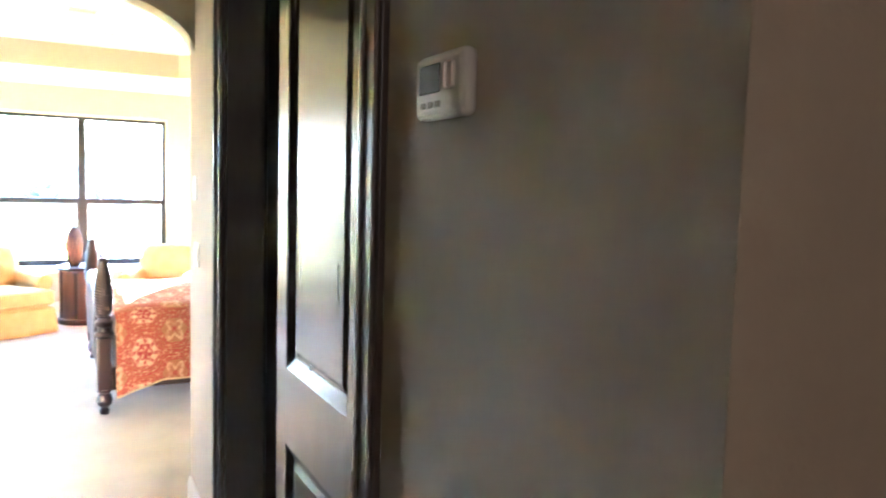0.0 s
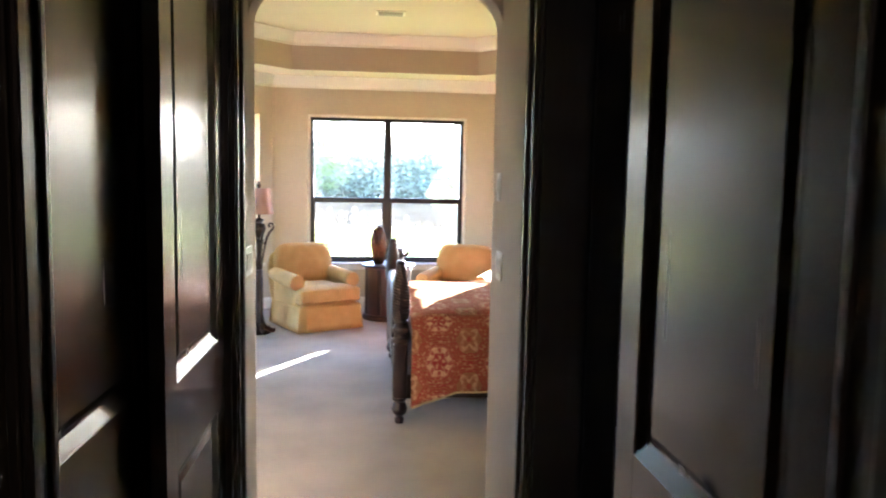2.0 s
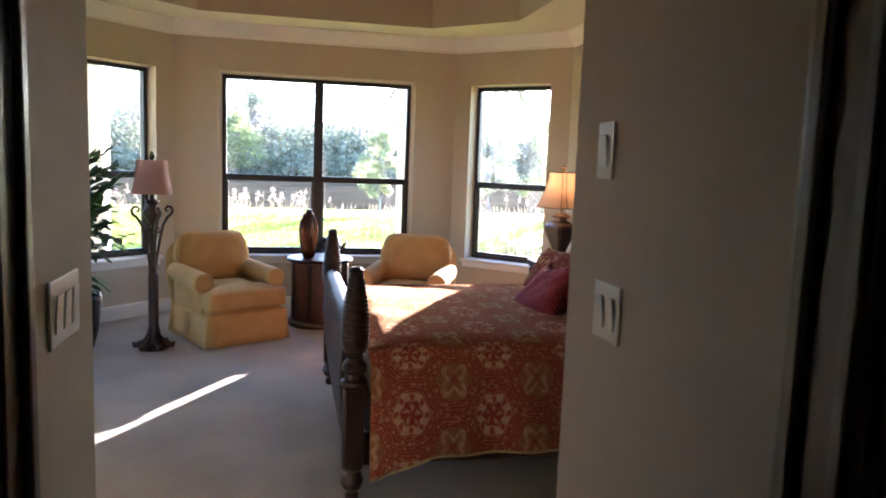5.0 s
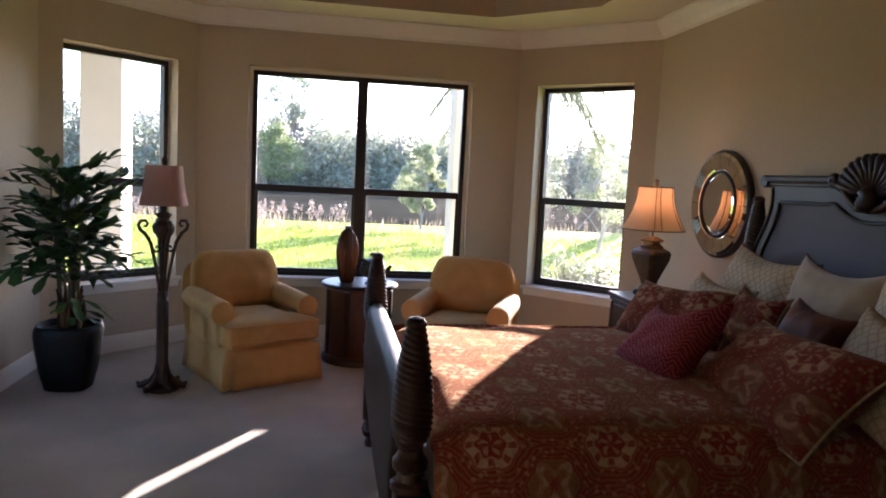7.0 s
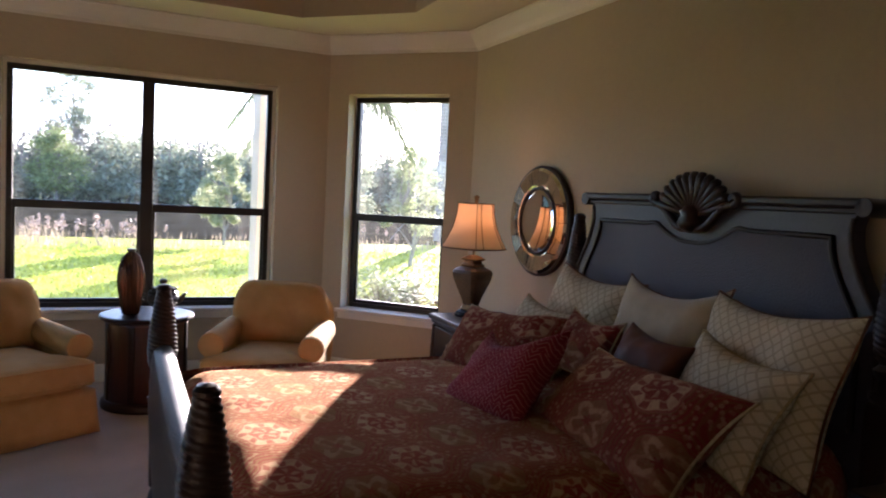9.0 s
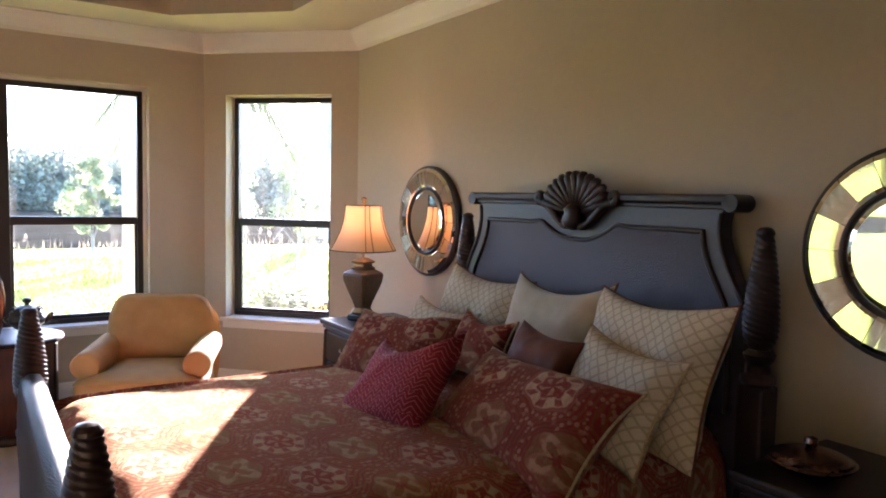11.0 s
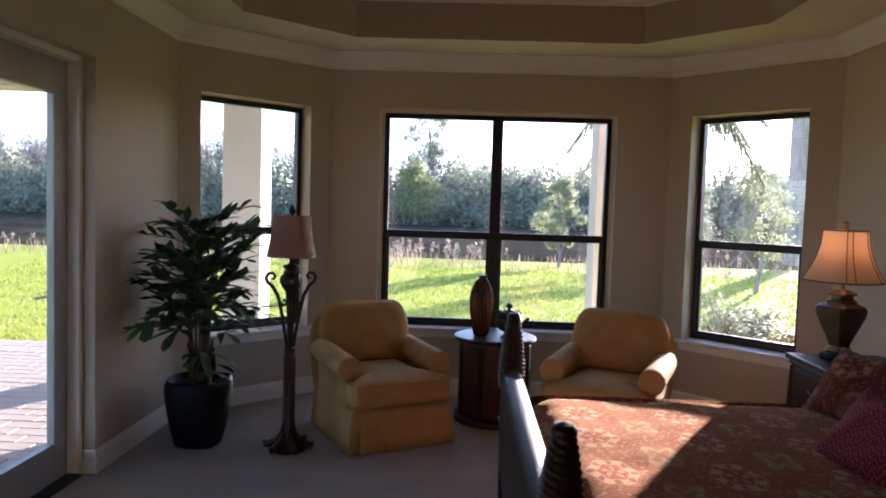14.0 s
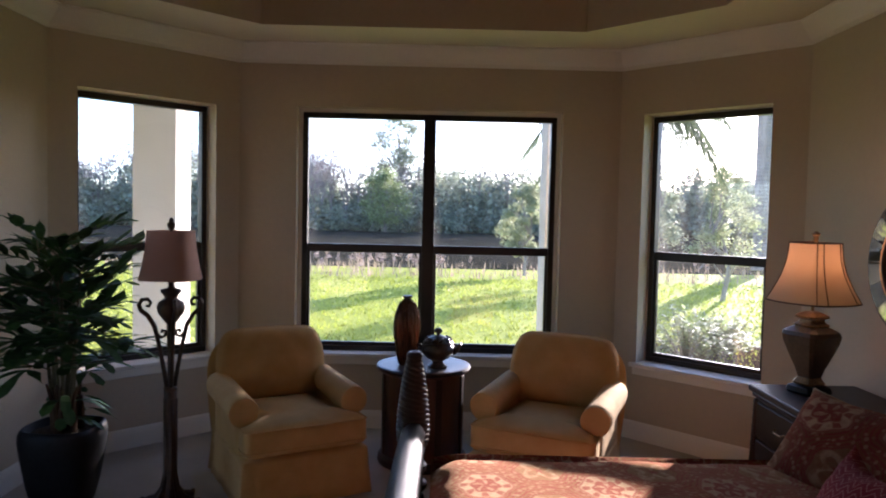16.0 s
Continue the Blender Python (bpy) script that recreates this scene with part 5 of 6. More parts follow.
def floor_lamp():
    f = thing("floor_lamp", pose(-0.73, 10.05, 0), "unlit bronze floor lamp with scrolled arms and rose-brown shade", "lamp")
    bm = lathe([(0.06, 0.03), (0.055, 0.06), (0.045, 0.11), (0.036, 0.16), (0.032, 0.40), (0.034, 0.55), (0.036, 0.66), (0.028, 0.675)], 20)
    part("column", bm, IRON, f, smooth=True)
    for k in range(6):
        a = 2 * math.pi * k / 6
        bm = tube([(0.05 * math.cos(a), 0.05 * math.sin(a), 0.10), (0.030 * math.cos(a), 0.030 * math.sin(a), 0.20), (0.030 * math.cos(a), 0.030 * math.sin(a), 0.62)], 0.011, 6)
        part("reed_rod", bm, IRON, f, smooth=True)
    bm = lathe([(0.115, 0.0), (0.125, 0.012), (0.10, 0.03), (0.06, 0.045), (0.05, 0.06)], 32)
    part("base", bm, IRON, f)
    for k in range(6):
        a = 2 * math.pi * k / 6
        c, s = math.cos(a), math.sin(a)
        part("base_leaf", tube([(0.04 * c, 0.04 * s, 0.12), (0.07 * c, 0.07 * s, 0.06), (0.115 * c, 0.115 * s, 0.038), (0.15 * c, 0.15 * s, 0.03), (0.165 * c, 0.165 * s, 0.055)], [0.014, 0.024, 0.028, 0.024, 0.010], 8), IRON, f, smooth=True)
    part("knuckle", lathe([(0.03, 0.655), (0.038, 0.665), (0.038, 0.68), (0.028, 0.69)], 20), IRON, f)
    for k in range(4):
        a = 2 * math.pi * k / 4 + 0.5
        c, s = math.cos(a), math.sin(a)
        pts = [(0.02, 0.68), (0.035, 0.78), (0.06, 0.92), (0.085, 1.03), (0.12, 1.09), (0.155, 1.12), (0.165, 1.15), (0.15, 1.178), (0.12, 1.18), (0.105, 1.16), (0.115, 1.14), (0.13, 1.145)]
        part("arm", tube([(r * c, r * s, z) for r, z in pts], [0.012, 0.012, 0.012, 0.013, 0.013, 0.013, 0.012, 0.012, 0.011, 0.010, 0.009, 0.008], 8), IRON, f, smooth=True)
        pts = [(0.085, 1.03), (0.075, 0.99), (0.05, 0.965), (0.03, 0.975), (0.028, 1.0), (0.045, 1.005), (0.05, 0.99)]
        part("scroll", tube([(r * c, r * s, z) for r, z in pts], 0.009, 8), IRON, f, smooth=True)
    part("stem", lathe([(0.012, 0.68), (0.014, 1.03), (0.04, 1.06), (0.068, 1.10), (0.076, 1.13), (0.066, 1.16), (0.034, 1.18), (0.04, 1.20), (0.055, 1.215), (0.055, 1.228), (0.018, 1.24), (0.012, 1.30), (0.008, 1.56)], 24), IRON, f, smooth=True)
    bm = bmesh.new()
    rings = []
    for r, z in ((0.172, 1.285), (0.155, 1.36), (0.138, 1.45), (0.128, 1.555)):
        ring = []
        for i in range(32):
            a = 2 * math.pi * (i + 0.5) / 32
            k = (1 + 0.5 * (1 / max(abs(math.cos(a)), abs(math.sin(a))) - 1)) * 0.9
            ring.append(bm.verts.new((r * k * math.cos(a), r * k * math.sin(a), z)))
        rings.append(ring)
    for a, b in zip(rings, rings[1:]):
        for i in range(32):
            bm.faces.new((a[i], a[(i + 1) % 32], b[(i + 1) % 32], b[i]))
    part("shade", bm, SHADE_ROSE, f, "rose-brown fabric shade", smooth=True)
    part("finial", lathe([(0.008, 1.555), (0.02, 1.57), (0.024, 1.59), (0.012, 1.605), (0.014, 1.615), (0.003, 1.628)], 14), IRON, f)


def leaf_blade(bm, base, direction, length, width, droop, notch, rng):
    """One fishtail leaflet: a folded, jagged strip."""
    d = direction.normalized()
    side = d.cross(Vector((0, 0, 1)))
    side = side.normalized() if side.length > 1e-3 else Vector((1, 0, 0))
    n = 4
    L, R, C = [], [], []
    for k in range(n + 1):
        f = k / n
        p = base + d * length * f - Vector((0, 0, droop * length * f * f))
        w = width * (0.25 + 0.9 * f) * (1.0 if f < 0.8 else 0.75) if notch else width * math.sin(math.pi * min(0.97, 0.08 + f * 0.92))
        C.append(bm.verts.new(p + Vector((0, 0, 0.12 * w))))
        j = rng.uniform(0.85, 1.15)
        L.append(bm.verts.new(p + side * w * j + d * (w * 0.5 if notch else 0)))
        R.append(bm.verts.new(p - side * w * j))
    for k in range(n):
        bm.faces.new((C[k], C[k + 1], L[k + 1], L[k]))
        bm.faces.new((C[k], R[k], R[k + 1], C[k + 1]))
    tip = bm.verts.new(C[-1].co + d * length * 0.18 - Vector((0, 0, droop * length * 0.3)))
    bm.faces.new((C[-1], tip, L[-1]))
    bm.faces.new((C[-1], R[-1], tip))


def potted_plant():
    rng = random.Random(5)
    p = thing("potted_palm", pose(-1.35, 10.10, 0), "leafy fishtail palm in a dark glazed square pot", "plant")
    part("pot", lathe([(0.135, 0), (0.145, 0.008), (0.172, 0.12), (0.197, 0.28), (0.208, 0.38), (0.205, 0.42), (0.195, 0.445), (0.18, 0.445), (0.175, 0.40)], 32, square=0.45), POTGLAZE, p, "dark glazed pot", smooth=True)
    part("soil", lathe([(0.17, 0.38), (0.172, 0.405), (0.10, 0.415), (0.0, 0.42)], 28), SOIL, p)
    bm = bmesh.new()
    leaves = bmesh.new()
    low = bmesh.new()
    for s in range(12):
        bm = bmesh.new()
        a = rng.uniform(0, 2 * math.pi)
        r0, r1 = rng.uniform(0.01, 0.06), rng.uniform(0.03, 0.17)
        top = rng.uniform(1.05, 1.52)
        ph = rng.uniform(-0.4, 0.4)
        pts = [(r0 * math.cos(a), r0 * math.sin(a), 0.40)]
        for k in range(1, 6):
            f = k / 5
            pts.append(((r0 + (r1 - r0) * f) * math.cos(a + ph * f), (r0 + (r1 - r0) * f) * math.sin(a + ph * f), 0.40 + (top - 0.40) * f))
        tube(pts, [0.011, 0.010, 0.009, 0.008, 0.006, 0.004], 7, bm=bm)
        fronds = 7
        for k in range(fronds):
            f = 0.52 + 0.5 * k / fronds
            i = min(4, int(f * 5))
            o = Vector(pts[i]).lerp(Vector(pts[i + 1]), f * 5 - i) if f < 1 else Vector(pts[-1])
            fa = a + k * 2.4 + rng.uniform(-0.5, 0.5)
            rise = rng.uniform(0.25, 1.1) if k > 1 else rng.uniform(-0.1, 0.5)
            ln = rng.uniform(0.22, 0.37)
            d = Vector((math.cos(fa), math.sin(fa), rise)).normalized()
            prev = o
            rach = [o]
            for q in range(1, 5):
                prev = o + d * ln * q / 4 - Vector((0, 0, 0.22 * ln * (q / 4) ** 2))
                rach.append(prev)
            tube(rach, [0.004, 0.0035, 0.003, 0.0025, 0.002], 5, bm=bm)
            for q in range(1, 5):
                for sd in (-1, 1):
                    spread = Matrix.Rotation(sd * rng.uniform(0.5, 0.95), 3, "Z") @ d
                    leaf_blade(leaves, rach[q], spread, rng.uniform(0.12, 0.19), rng.uniform(0.024, 0.040), rng.uniform(0.0, 0.45), rng.random() < 0.4, rng)
            leaf_blade(leaves, rach[-1], d, rng.uniform(0.15, 0.22), 0.028, 0.4, True, rng)
        part("stem", bm, CANE, p)
    for s in range(16):
        a = rng.uniform(0, 2 * math.pi)
        d = Vector((math.cos(a), math.sin(a), rng.uniform(0.1, 0.9)))
        o = Vector((0.03 * math.cos(a), 0.03 * math.sin(a), rng.uniform(0.45, 0.62)))
        leaf_blade(low, o, d, rng.uniform(0.16, 0.26), 0.03, 0.6, True, rng)
    for k in range(14):
        a = 2 * math.pi * k / 14 + rng.uniform(-0.2, 0.2)
        r0, r1, h = rng.uniform(0.03, 0.09), rng.uniform(0.05, 0.12), rng.uniform(0.18, 0.30)
        part("sheath", tube([(r0 * math.cos(a), r0 * math.sin(a), 0.40), (r0 * 1.1 * math.cos(a), r0 * 1.1 * math.sin(a), 0.40 + h * 0.6), (r1 * math.cos(a), r1 * math.sin(a), 0.40 + h)], [0.020, 0.017, 0.006], 6), SHEATH, p, smooth=True)
    part("foliage", leaves, LEAF, p, "dark green fishtail leaves")
    part("lower_leaves", low, LEAF, p)


def copper_dish():
    c = thing("lidded_dish", pose(2.66, 6.62, 0.79), "copper lidded dish on the nightstand", "dish")
    part("bowl", lathe([(0.07, 0), (0.08, 0.01), (0.12, 0.03), (0.135, 0.045), (0.13, 0.05)], 32), COPPER, c, smooth=True)
    lid = part("lid", lathe([(0.128, 0.049), (0.10, 0.065), (0.05, 0.08), (0.02, 0.085)], 32), COPPER, c, smooth=True)
    part("knob", lathe([(0.012, 0.084), (0.022, 0.10), (0.018, 0.115), (0.003, 0.12)], 14), COPPER, lid)


bed()
mattress()
comforter()
bed_pillows()
nightstand(pose(2.49, 9.62, 0), "dark wooden nightstand with twisted corner columns under the lamp")
nightstand(pose(2.49, 6.42, 0), "dark wooden nightstand with a copper dish on it")
table_lamp()
copper_dish()
ONWALL = Matrix(((0, 0, -1, 0), (1, 0, 0, 0), (0, 1, 0, 0), (0, 0, 0, 1)))
for yy, lab in ((9.53, "round wall mirror with antiqued glass border behind the lit lamp"), (6.53, "round wall mirror with antiqued glass border beside the headpost")):
    mm = Matrix.Translation((XR - 0.001, yy, 1.48)) @ Matrix(((0, 0, -1, 0), (-1, 0, 0, 0), (0, 1, 0, 0), (0, 0, 0, 1)))
    round_mirror(mm, lab)
armchair(pose(-0.19, 10.51, 0, 0, 0, 30), "gold upholstered armchair with skirt beside the floor lamp")
armchair(pose(1.46, 10.46, 0, 0, 0, -24), "gold upholstered armchair with skirt near the bed")
drum_table()
fluted_vase()
lidded_pot()
floor_lamp()
potted_plant()


# ---- fittings ----
def switch_plate(m, gangs, label):
    """Local x along the wall, y into the wall, z up."""
    s = thing("light_switch", m, label, "light switch", "hall switches")
    w = 0.072 + 0.046 * (gangs - 1)
    part("plate", boxed(-w / 2, -0.006, -0.058, w / 2, 0, 0.058, 0.003), PLASTIC, s)
    for k in range(gangs):
        x = (k - (gangs - 1) / 2) * 0.046
        part("rocker", boxed(x - 0.016, -0.0105, -0.033, x + 0.016, -0.0062, 0.033, 0.002, m=Matrix.Rotation(radians(4), 4, "X")), PLASTIC, s)


switch_plate(Matrix.Translation((HR, 5.18, 1.325)) @ Matrix.Rotation(radians(-90), 4, "Z"), 2, "white double rocker switch on the hall wall")
switch_plate(Matrix.Translation((HR, 5.23, 1.645)) @ Matrix.Rotation(radians(-90), 4, "Z"), 1, "white tall control plate on the hall wall")
switch_plate(Matrix.Translation((HL, 5.20, 1.335)) @ Matrix.Rotation(radians(90), 4, "Z"), 3, "white triple rocker switch on the hall wall")
th = thing("thermostat", Matrix.Translation((HR, 2.66, 1.845)) @ Matrix.Rotation(radians(-90), 4, "Z"), "white wall thermostat with a grey display", "thermostat")
part("case", boxed(-0.085, -0.032, -0.055, 0.085, 0, 0.055, 0.014, 4), PLASTIC, th, smooth=False)
part("display", boxed(-0.062, -0.0345, -0.012, 0.012, -0.0322, 0.036, 0.002), SCREEN, th, "grey display")
for k in range(3):
    part("button", boxed(-0.055 + k * 0.026, -0.035, -0.036, -0.037 + k * 0.026, -0.0322, -0.026, 0.002), GREYPAINT, th)
part("rocker_key", boxed(0.034, -0.036, -0.010, 0.060, -0.0322, 0.034, 0.006), PLASTIC, th)

vent = thing("ceiling_vent", pose(0.63, 9.80, TRAY_Z), "cream louvred air vent in the tray ceiling", "vent")
part("frame", boxed(-0.15, -0.09, -0.012, 0.15, 0.09, -0.001, 0.004), TRIM, vent)
for k in range(6):
    part("louvre", boxed(-0.125, -0.068 + k * 0.024, -0.022, 0.125, -0.055 + k * 0.024, -0.0125), GREYPAINT, vent)

# patio door in the west wall
pd = thing("door_5", Matrix.Translation((XL - 0.15, 9.50, 0)) @ Matrix.Rotation(radians(-90), 4, "Z"), "grey painted full-glass patio door, closed", "door", kind="structure")
DW = 1.0
bm = bmesh.new()
for x0, x1, z0, z1 in ((0, 0.05, 0, 2.44), (DW - 0.05, DW, 0, 2.44), (0.05, DW - 0.05, 2.40, 2.44)):
    box(bm, x0 + 0.001, -0.06, z0, x1 - 0.001, 0.08, z1 - 0.002, 0.004)
part("door_frame", bm, TRIM, pd)
bm = bmesh.new()
for x0, x1, z0, z1 in ((0.053, 0.185, 0.012, 2.395), (DW - 0.185, DW - 0.053, 0.012, 2.395), (0.185, DW - 0.185, 0.012, 0.23), (0.185, DW - 0.185, 2.20, 2.395)):
    box(bm, x0, -0.03, z0, x1, 0.015, z1, 0.004)
part("leaf", bm, GREYPAINT, pd)
pp = part("pane", boxed(0.186, -0.01, 0.231, DW - 0.186, -0.004, 2.199), GLASS, pd)
pp.visible_shadow = False
bm = boxed(0.10, -0.036, 0.97, 0.14, -0.0302, 1.16, 0.004)
tube([(0.12, -0.034, 1.06), (0.12, -0.07, 1.06), (0.13, -0.075, 1.06), (0.22, -0.075, 1.06)], 0.008, 8, bm=bm)
part("door_handle", bm, NICKEL, pd, "brushed lever handle")
part("threshold", boxed(0.05, -0.06, 0.0, DW - 0.05, 0.10, 0.011), BRONZE, pd)


# ---- outdoors ----
GZ = -0.17
BARK = shader("grey_bark", (0.34, 0.30, 0.26), 0.9, vary=0.3, scale=6, grain=40, bump=0.8, bump_scale=30, stretch=(1, 1, 0.3))
# oak leaves paled: the distance haze is painted into their base colour
FOL_HAZED = leafy("hazed_oak_foliage", (0.31, 0.33, 0.22), (0.21, 0.24, 0.175), 0.45)
FOL_LIGHT = leafy("young_foliage", (0.30, 0.34, 0.15), (0.20, 0.25, 0.10), 0.5)
FOL_PALE = leafy("pale_foliage", (0.37, 0.39, 0.22), (0.27, 0.30, 0.17), 0.5)
FOL_GREY = leafy("bare_twig_grey", (0.30, 0.26, 0.25), (0.20, 0.18, 0.17), 0.3)
PALMLEAF = leafy("palm_frond", (0.14, 0.17, 0.08), (0.08, 0.10, 0.045), 0.4)
REED = leafy("dry_reed", (0.40, 0.31, 0.21), (0.28, 0.22, 0.14), 0.3)
PLUME = leafy("pale_plume", (0.36, 0.28, 0.25), (0.26, 0.20, 0.17), 0.3)
BLADES = leafy("grass_blade", (0.38, 0.41, 0.06), (0.30, 0.35, 0.05), 0.3)
MULCH = shader("mulch_bed", (0.07, 0.045, 0.03), 0.95, vary=0.4, scale=8, grain=60, bump=0.3, bump_scale=40, spec=0.0)
# dark brown that paints the shade at the foot of the woods
WOODS_SHADE = shader("shaded_woods_foot", (0.060, 0.055, 0.040), 1.0, vary=0.4, scale=0.5, grain=6, spec=0.0)


def leaf_cloud(bm, centre, radii, count, size, rng, shell=0.55):
    c = Vector(centre)
    for _ in range(count):
        d = Vector((rng.gauss(0, 1), rng.gauss(0, 1), rng.gauss(0, 1))).normalized()
        r = shell + (1 - shell) * rng.random()
        p = c + Vector((d.x * radii[0] * r, d.y * radii[1] * r, d.z * radii[2] * r))
        a = Vector((rng.gauss(0, 1), rng.gauss(0, 1), rng.gauss(0, 0.7))).normalized()
        b = a.cross(d + Vector((0.1, 0.2, 0.3))).normalized()
        s = size * rng.uniform(0.6, 1.4)
        bm.faces.new([bm.verts.new(p + a * s * u + b * s * 0.55 * v) for u, v in ((-1, 0), (0, -1), (1, 0), (0, 1))])


def tree(name, x, y, h, spread, foliage, label, seed, clumps=14, leaves=110, size=0.14, trunk=0.12, low=0.35):
    rng = random.Random(seed)
    t = thing(name, pose(x, y, GZ), label, "tree")
    pts = [(0.10 * rng.uniform(-1, 1) * k, 0.10 * rng.uniform(-1, 1) * k, h * 0.75 * k / 5) for k in range(6)]
    pts[0] = (0, 0, -0.05)
    bm = tube(pts, [trunk * (1 - 0.14 * k) for k in range(6)], 9)
    cr = bmesh.new()
    for k in range(clumps):
        f = low + (1 - low) * (k + 0.5) / clumps
        a = rng.uniform(0, 2 * math.pi)
        wide = spread * math.sin(math.pi * min(0.95, 0.25 + 0.7 * (f - low) / (1 - low))) * rng.uniform(0.45, 1.0)
        end = Vector((math.cos(a) * wide, math.sin(a) * wide, h * f))
        i = min(4, int(f * 5 * 0.9))
        o = Vector(pts[i])
        tube([o, o.lerp(end, 0.5) + Vector((0, 0, 0.06 * h * rng.random())), end], [trunk * 0.4, trunk * 0.22, trunk * 0.07], 6, bm=bm)
        q = spread * rng.uniform(0.28, 0.48)
        leaf_cloud(cr, end, (q, q, q * 0.75), leaves, size, rng, 0.25)
    part("trunk", bm, BARK, t)
    part("crown", cr, foliage, t)
    return t


def palm(x, y, h, seed, label, length=1.9, r=0.155):
    rng = random.Random(seed)
    t = thing("palm_tree", pose(x, y, GZ), label, "palm tree", "palm trees")
    prof = [(r + 0.035, -0.05), (r + 0.015, 0.2)]
    k = 0.3
    while k < h:
        prof += [(r, k), (r + 0.01, k + 0.06), (r - 0.005, k + 0.11)]
        k += 0.14
    part("trunk", lathe(prof, 14), BARK, t)
    bm = bmesh.new()
    ribs = bmesh.new()
    for q in range(34):
        a = 2 * math.pi * q / 34 * 2.6 + rng.uniform(-0.2, 0.2)
        rise = rng.uniform(-0.5, 1.1)
        d = Vector((math.cos(a), math.sin(a), rise)).normalized()
        o = Vector((0, 0, h))
        pts = []
        for s in range(11):
            f = s / 10
            pts.append(o + d * length * f - Vector((0, 0, 0.75 * length * f * f)))
        tube(pts, [0.022 * (1 - 0.085 * s) for s in range(11)], 5, bm=ribs)
        for s in range(2, 60):
            f = s / 60
            i = min(9, int(f * 10))
            p = pts[i].lerp(pts[i + 1], f * 10 - i)
            for sd in (-1, 1):
                side = d.cross(Vector((0, 0, 1))).normalized() * sd
                ld = (side * 0.8 + d * 0.5 - Vector((0, 0, rng.uniform(0.9, 2.2)))).normalized()
                ln = 0.62 * math.sin(math.pi * min(0.96, 0.15 + 0.8 * f)) * rng.uniform(0.8, 1.1)
                w = d * 0.008
                e = p + ld * ln
                m2 = p + ld * ln * 0.5 + Vector((0, 0, 0.02))
                bm.faces.new([bm.verts.new(v) for v in (p - w, m2 - w, m2 + w, p + w)])
                bm.faces.new([bm.verts.new(v) for v in (m2 - w, e - Vector((0, 0, 0.06)), m2 + w)])
    part("frond_ribs", ribs, PALMLEAF, t)
    part("fronds", bm, PALMLEAF, t, "drooping feathery fronds")


def column(x, y, label):
    c = thing("patio_column", pose(x, y, GZ), label, "column", "patio columns")
    part("shaft", boxed(-0.21, -0.21, 0.0, 0.21, 0.21, 3.35, 0.01), STUCCO, c)
    part("plinth", boxed(-0.25, -0.25, 0.0, 0.25, 0.25, 0.22, 0.012), STUCCO, c)
    part("capital", boxed(-0.25, -0.25, 3.10, 0.25, 0.25, 3.3, 0.012), STUCCO, c)


column(-2.02, 13.25, "square cream stucco column of the patio")
column(1.98, 13.25, "square cream stucco column in full sun")
tagged(part("roof_patio", boxed(-6.2, 6.0, 3.18, -1.97, 13.5, 3.32), STUCCO), "cream stucco ceiling over the patio", "roof", kind="structure")
tagged(part("beam_patio", boxed(-6.2, 13.05, 2.80, -2.27, 13.45, 3.175, 0.01), STUCCO), "stucco beam at the patio's edge", "beam", kind="structure")
tagged(part("column_far", boxed(-6.2, 13.05, GZ, -5.8, 13.45, 2.797, 0.01), STUCCO), "stucco column at the patio's far corner", "column", kind="structure")

# woods behind the lawn: uneven clumps, darker low, greyer bare crowns above
rng = random.Random(11)
dark, grey, light = bmesh.new(), bmesh.new(), bmesh.new()
trunks = bmesh.new()
for k in range(360):
    x = rng.uniform(-78, 62)
    y = rng.uniform(78, 104)
    top = 6.6 + 3.0 * noise.noise((x * 0.06, 3.0, 0)) + rng.uniform(-1.5, 1.6) + (y - 80) * 0.04
    w = rng.uniform(2.2, 4.4)
    leaf_cloud(dark, (x, y, GZ + top * 0.36), (w, w, top * 0.42), 480, 0.26, rng, 0.3)
    if rng.random() < 0.55:
        leaf_cloud(dark, (x + rng.uniform(-1, 1), y, GZ + top * 0.75), (w * 0.7, w * 0.7, top * 0.25), 220, 0.20, rng, 0.3)
    if rng.random() < 0.3 or x < -8:
        leaf_cloud(grey, (x, y + 1, GZ + top * 0.98), (w * 0.9, w * 0.9, top * 0.3), 180, 0.13, rng, 0.2)
        for q in range(4):
            a = rng.uniform(0, 6.28)
            tube([(x, y + 1, GZ + top * 0.3), (x + 0.3 * math.cos(a), y + 1, GZ + top * 0.8), (x + w * 0.7 * math.cos(a), y + 1 + 0.5 * math.sin(a), GZ + top * (1.05 + 0.15 * rng.random()))], [0.08, 0.05, 0.015], 5, bm=trunks)
    tube([(x, y, GZ), (x + rng.uniform(-0.3, 0.3), y, GZ + top * 0.8)], [0.12, 0.05], 5, bm=trunks)
for k in range(150):
    x, y = -78 + 140 * k / 150 + rng.uniform(-0.5, 0.5), rng.uniform(74, 78)
    leaf_cloud(dark, (x, y, GZ + 1.0), (1.3, 1.0, 1.3 + 0.7 * rng.random()), 180, 0.24, rng, 0.3)
tagged(part("backdrop_woods", dark, FOL_HAZED), "dense green woods behind the lawn, haze mixed into their colour", "woods", kind="stuff")
tagged(part("backdrop_bare_crowns", grey, FOL_GREY), "grey bare crowns among the woods", "woods", kind="stuff")
tagged(part("backdrop_trunks", trunks, BARK), "thin grey trunks and branches in the woods", "woods", kind="stuff")
tree("tree", -4.4, 73, 5.6, 2.9, FOL_LIGHT, "pale green young tree at the edge of the woods", 3, 24, 260, 0.11, 0.1, 0.2)
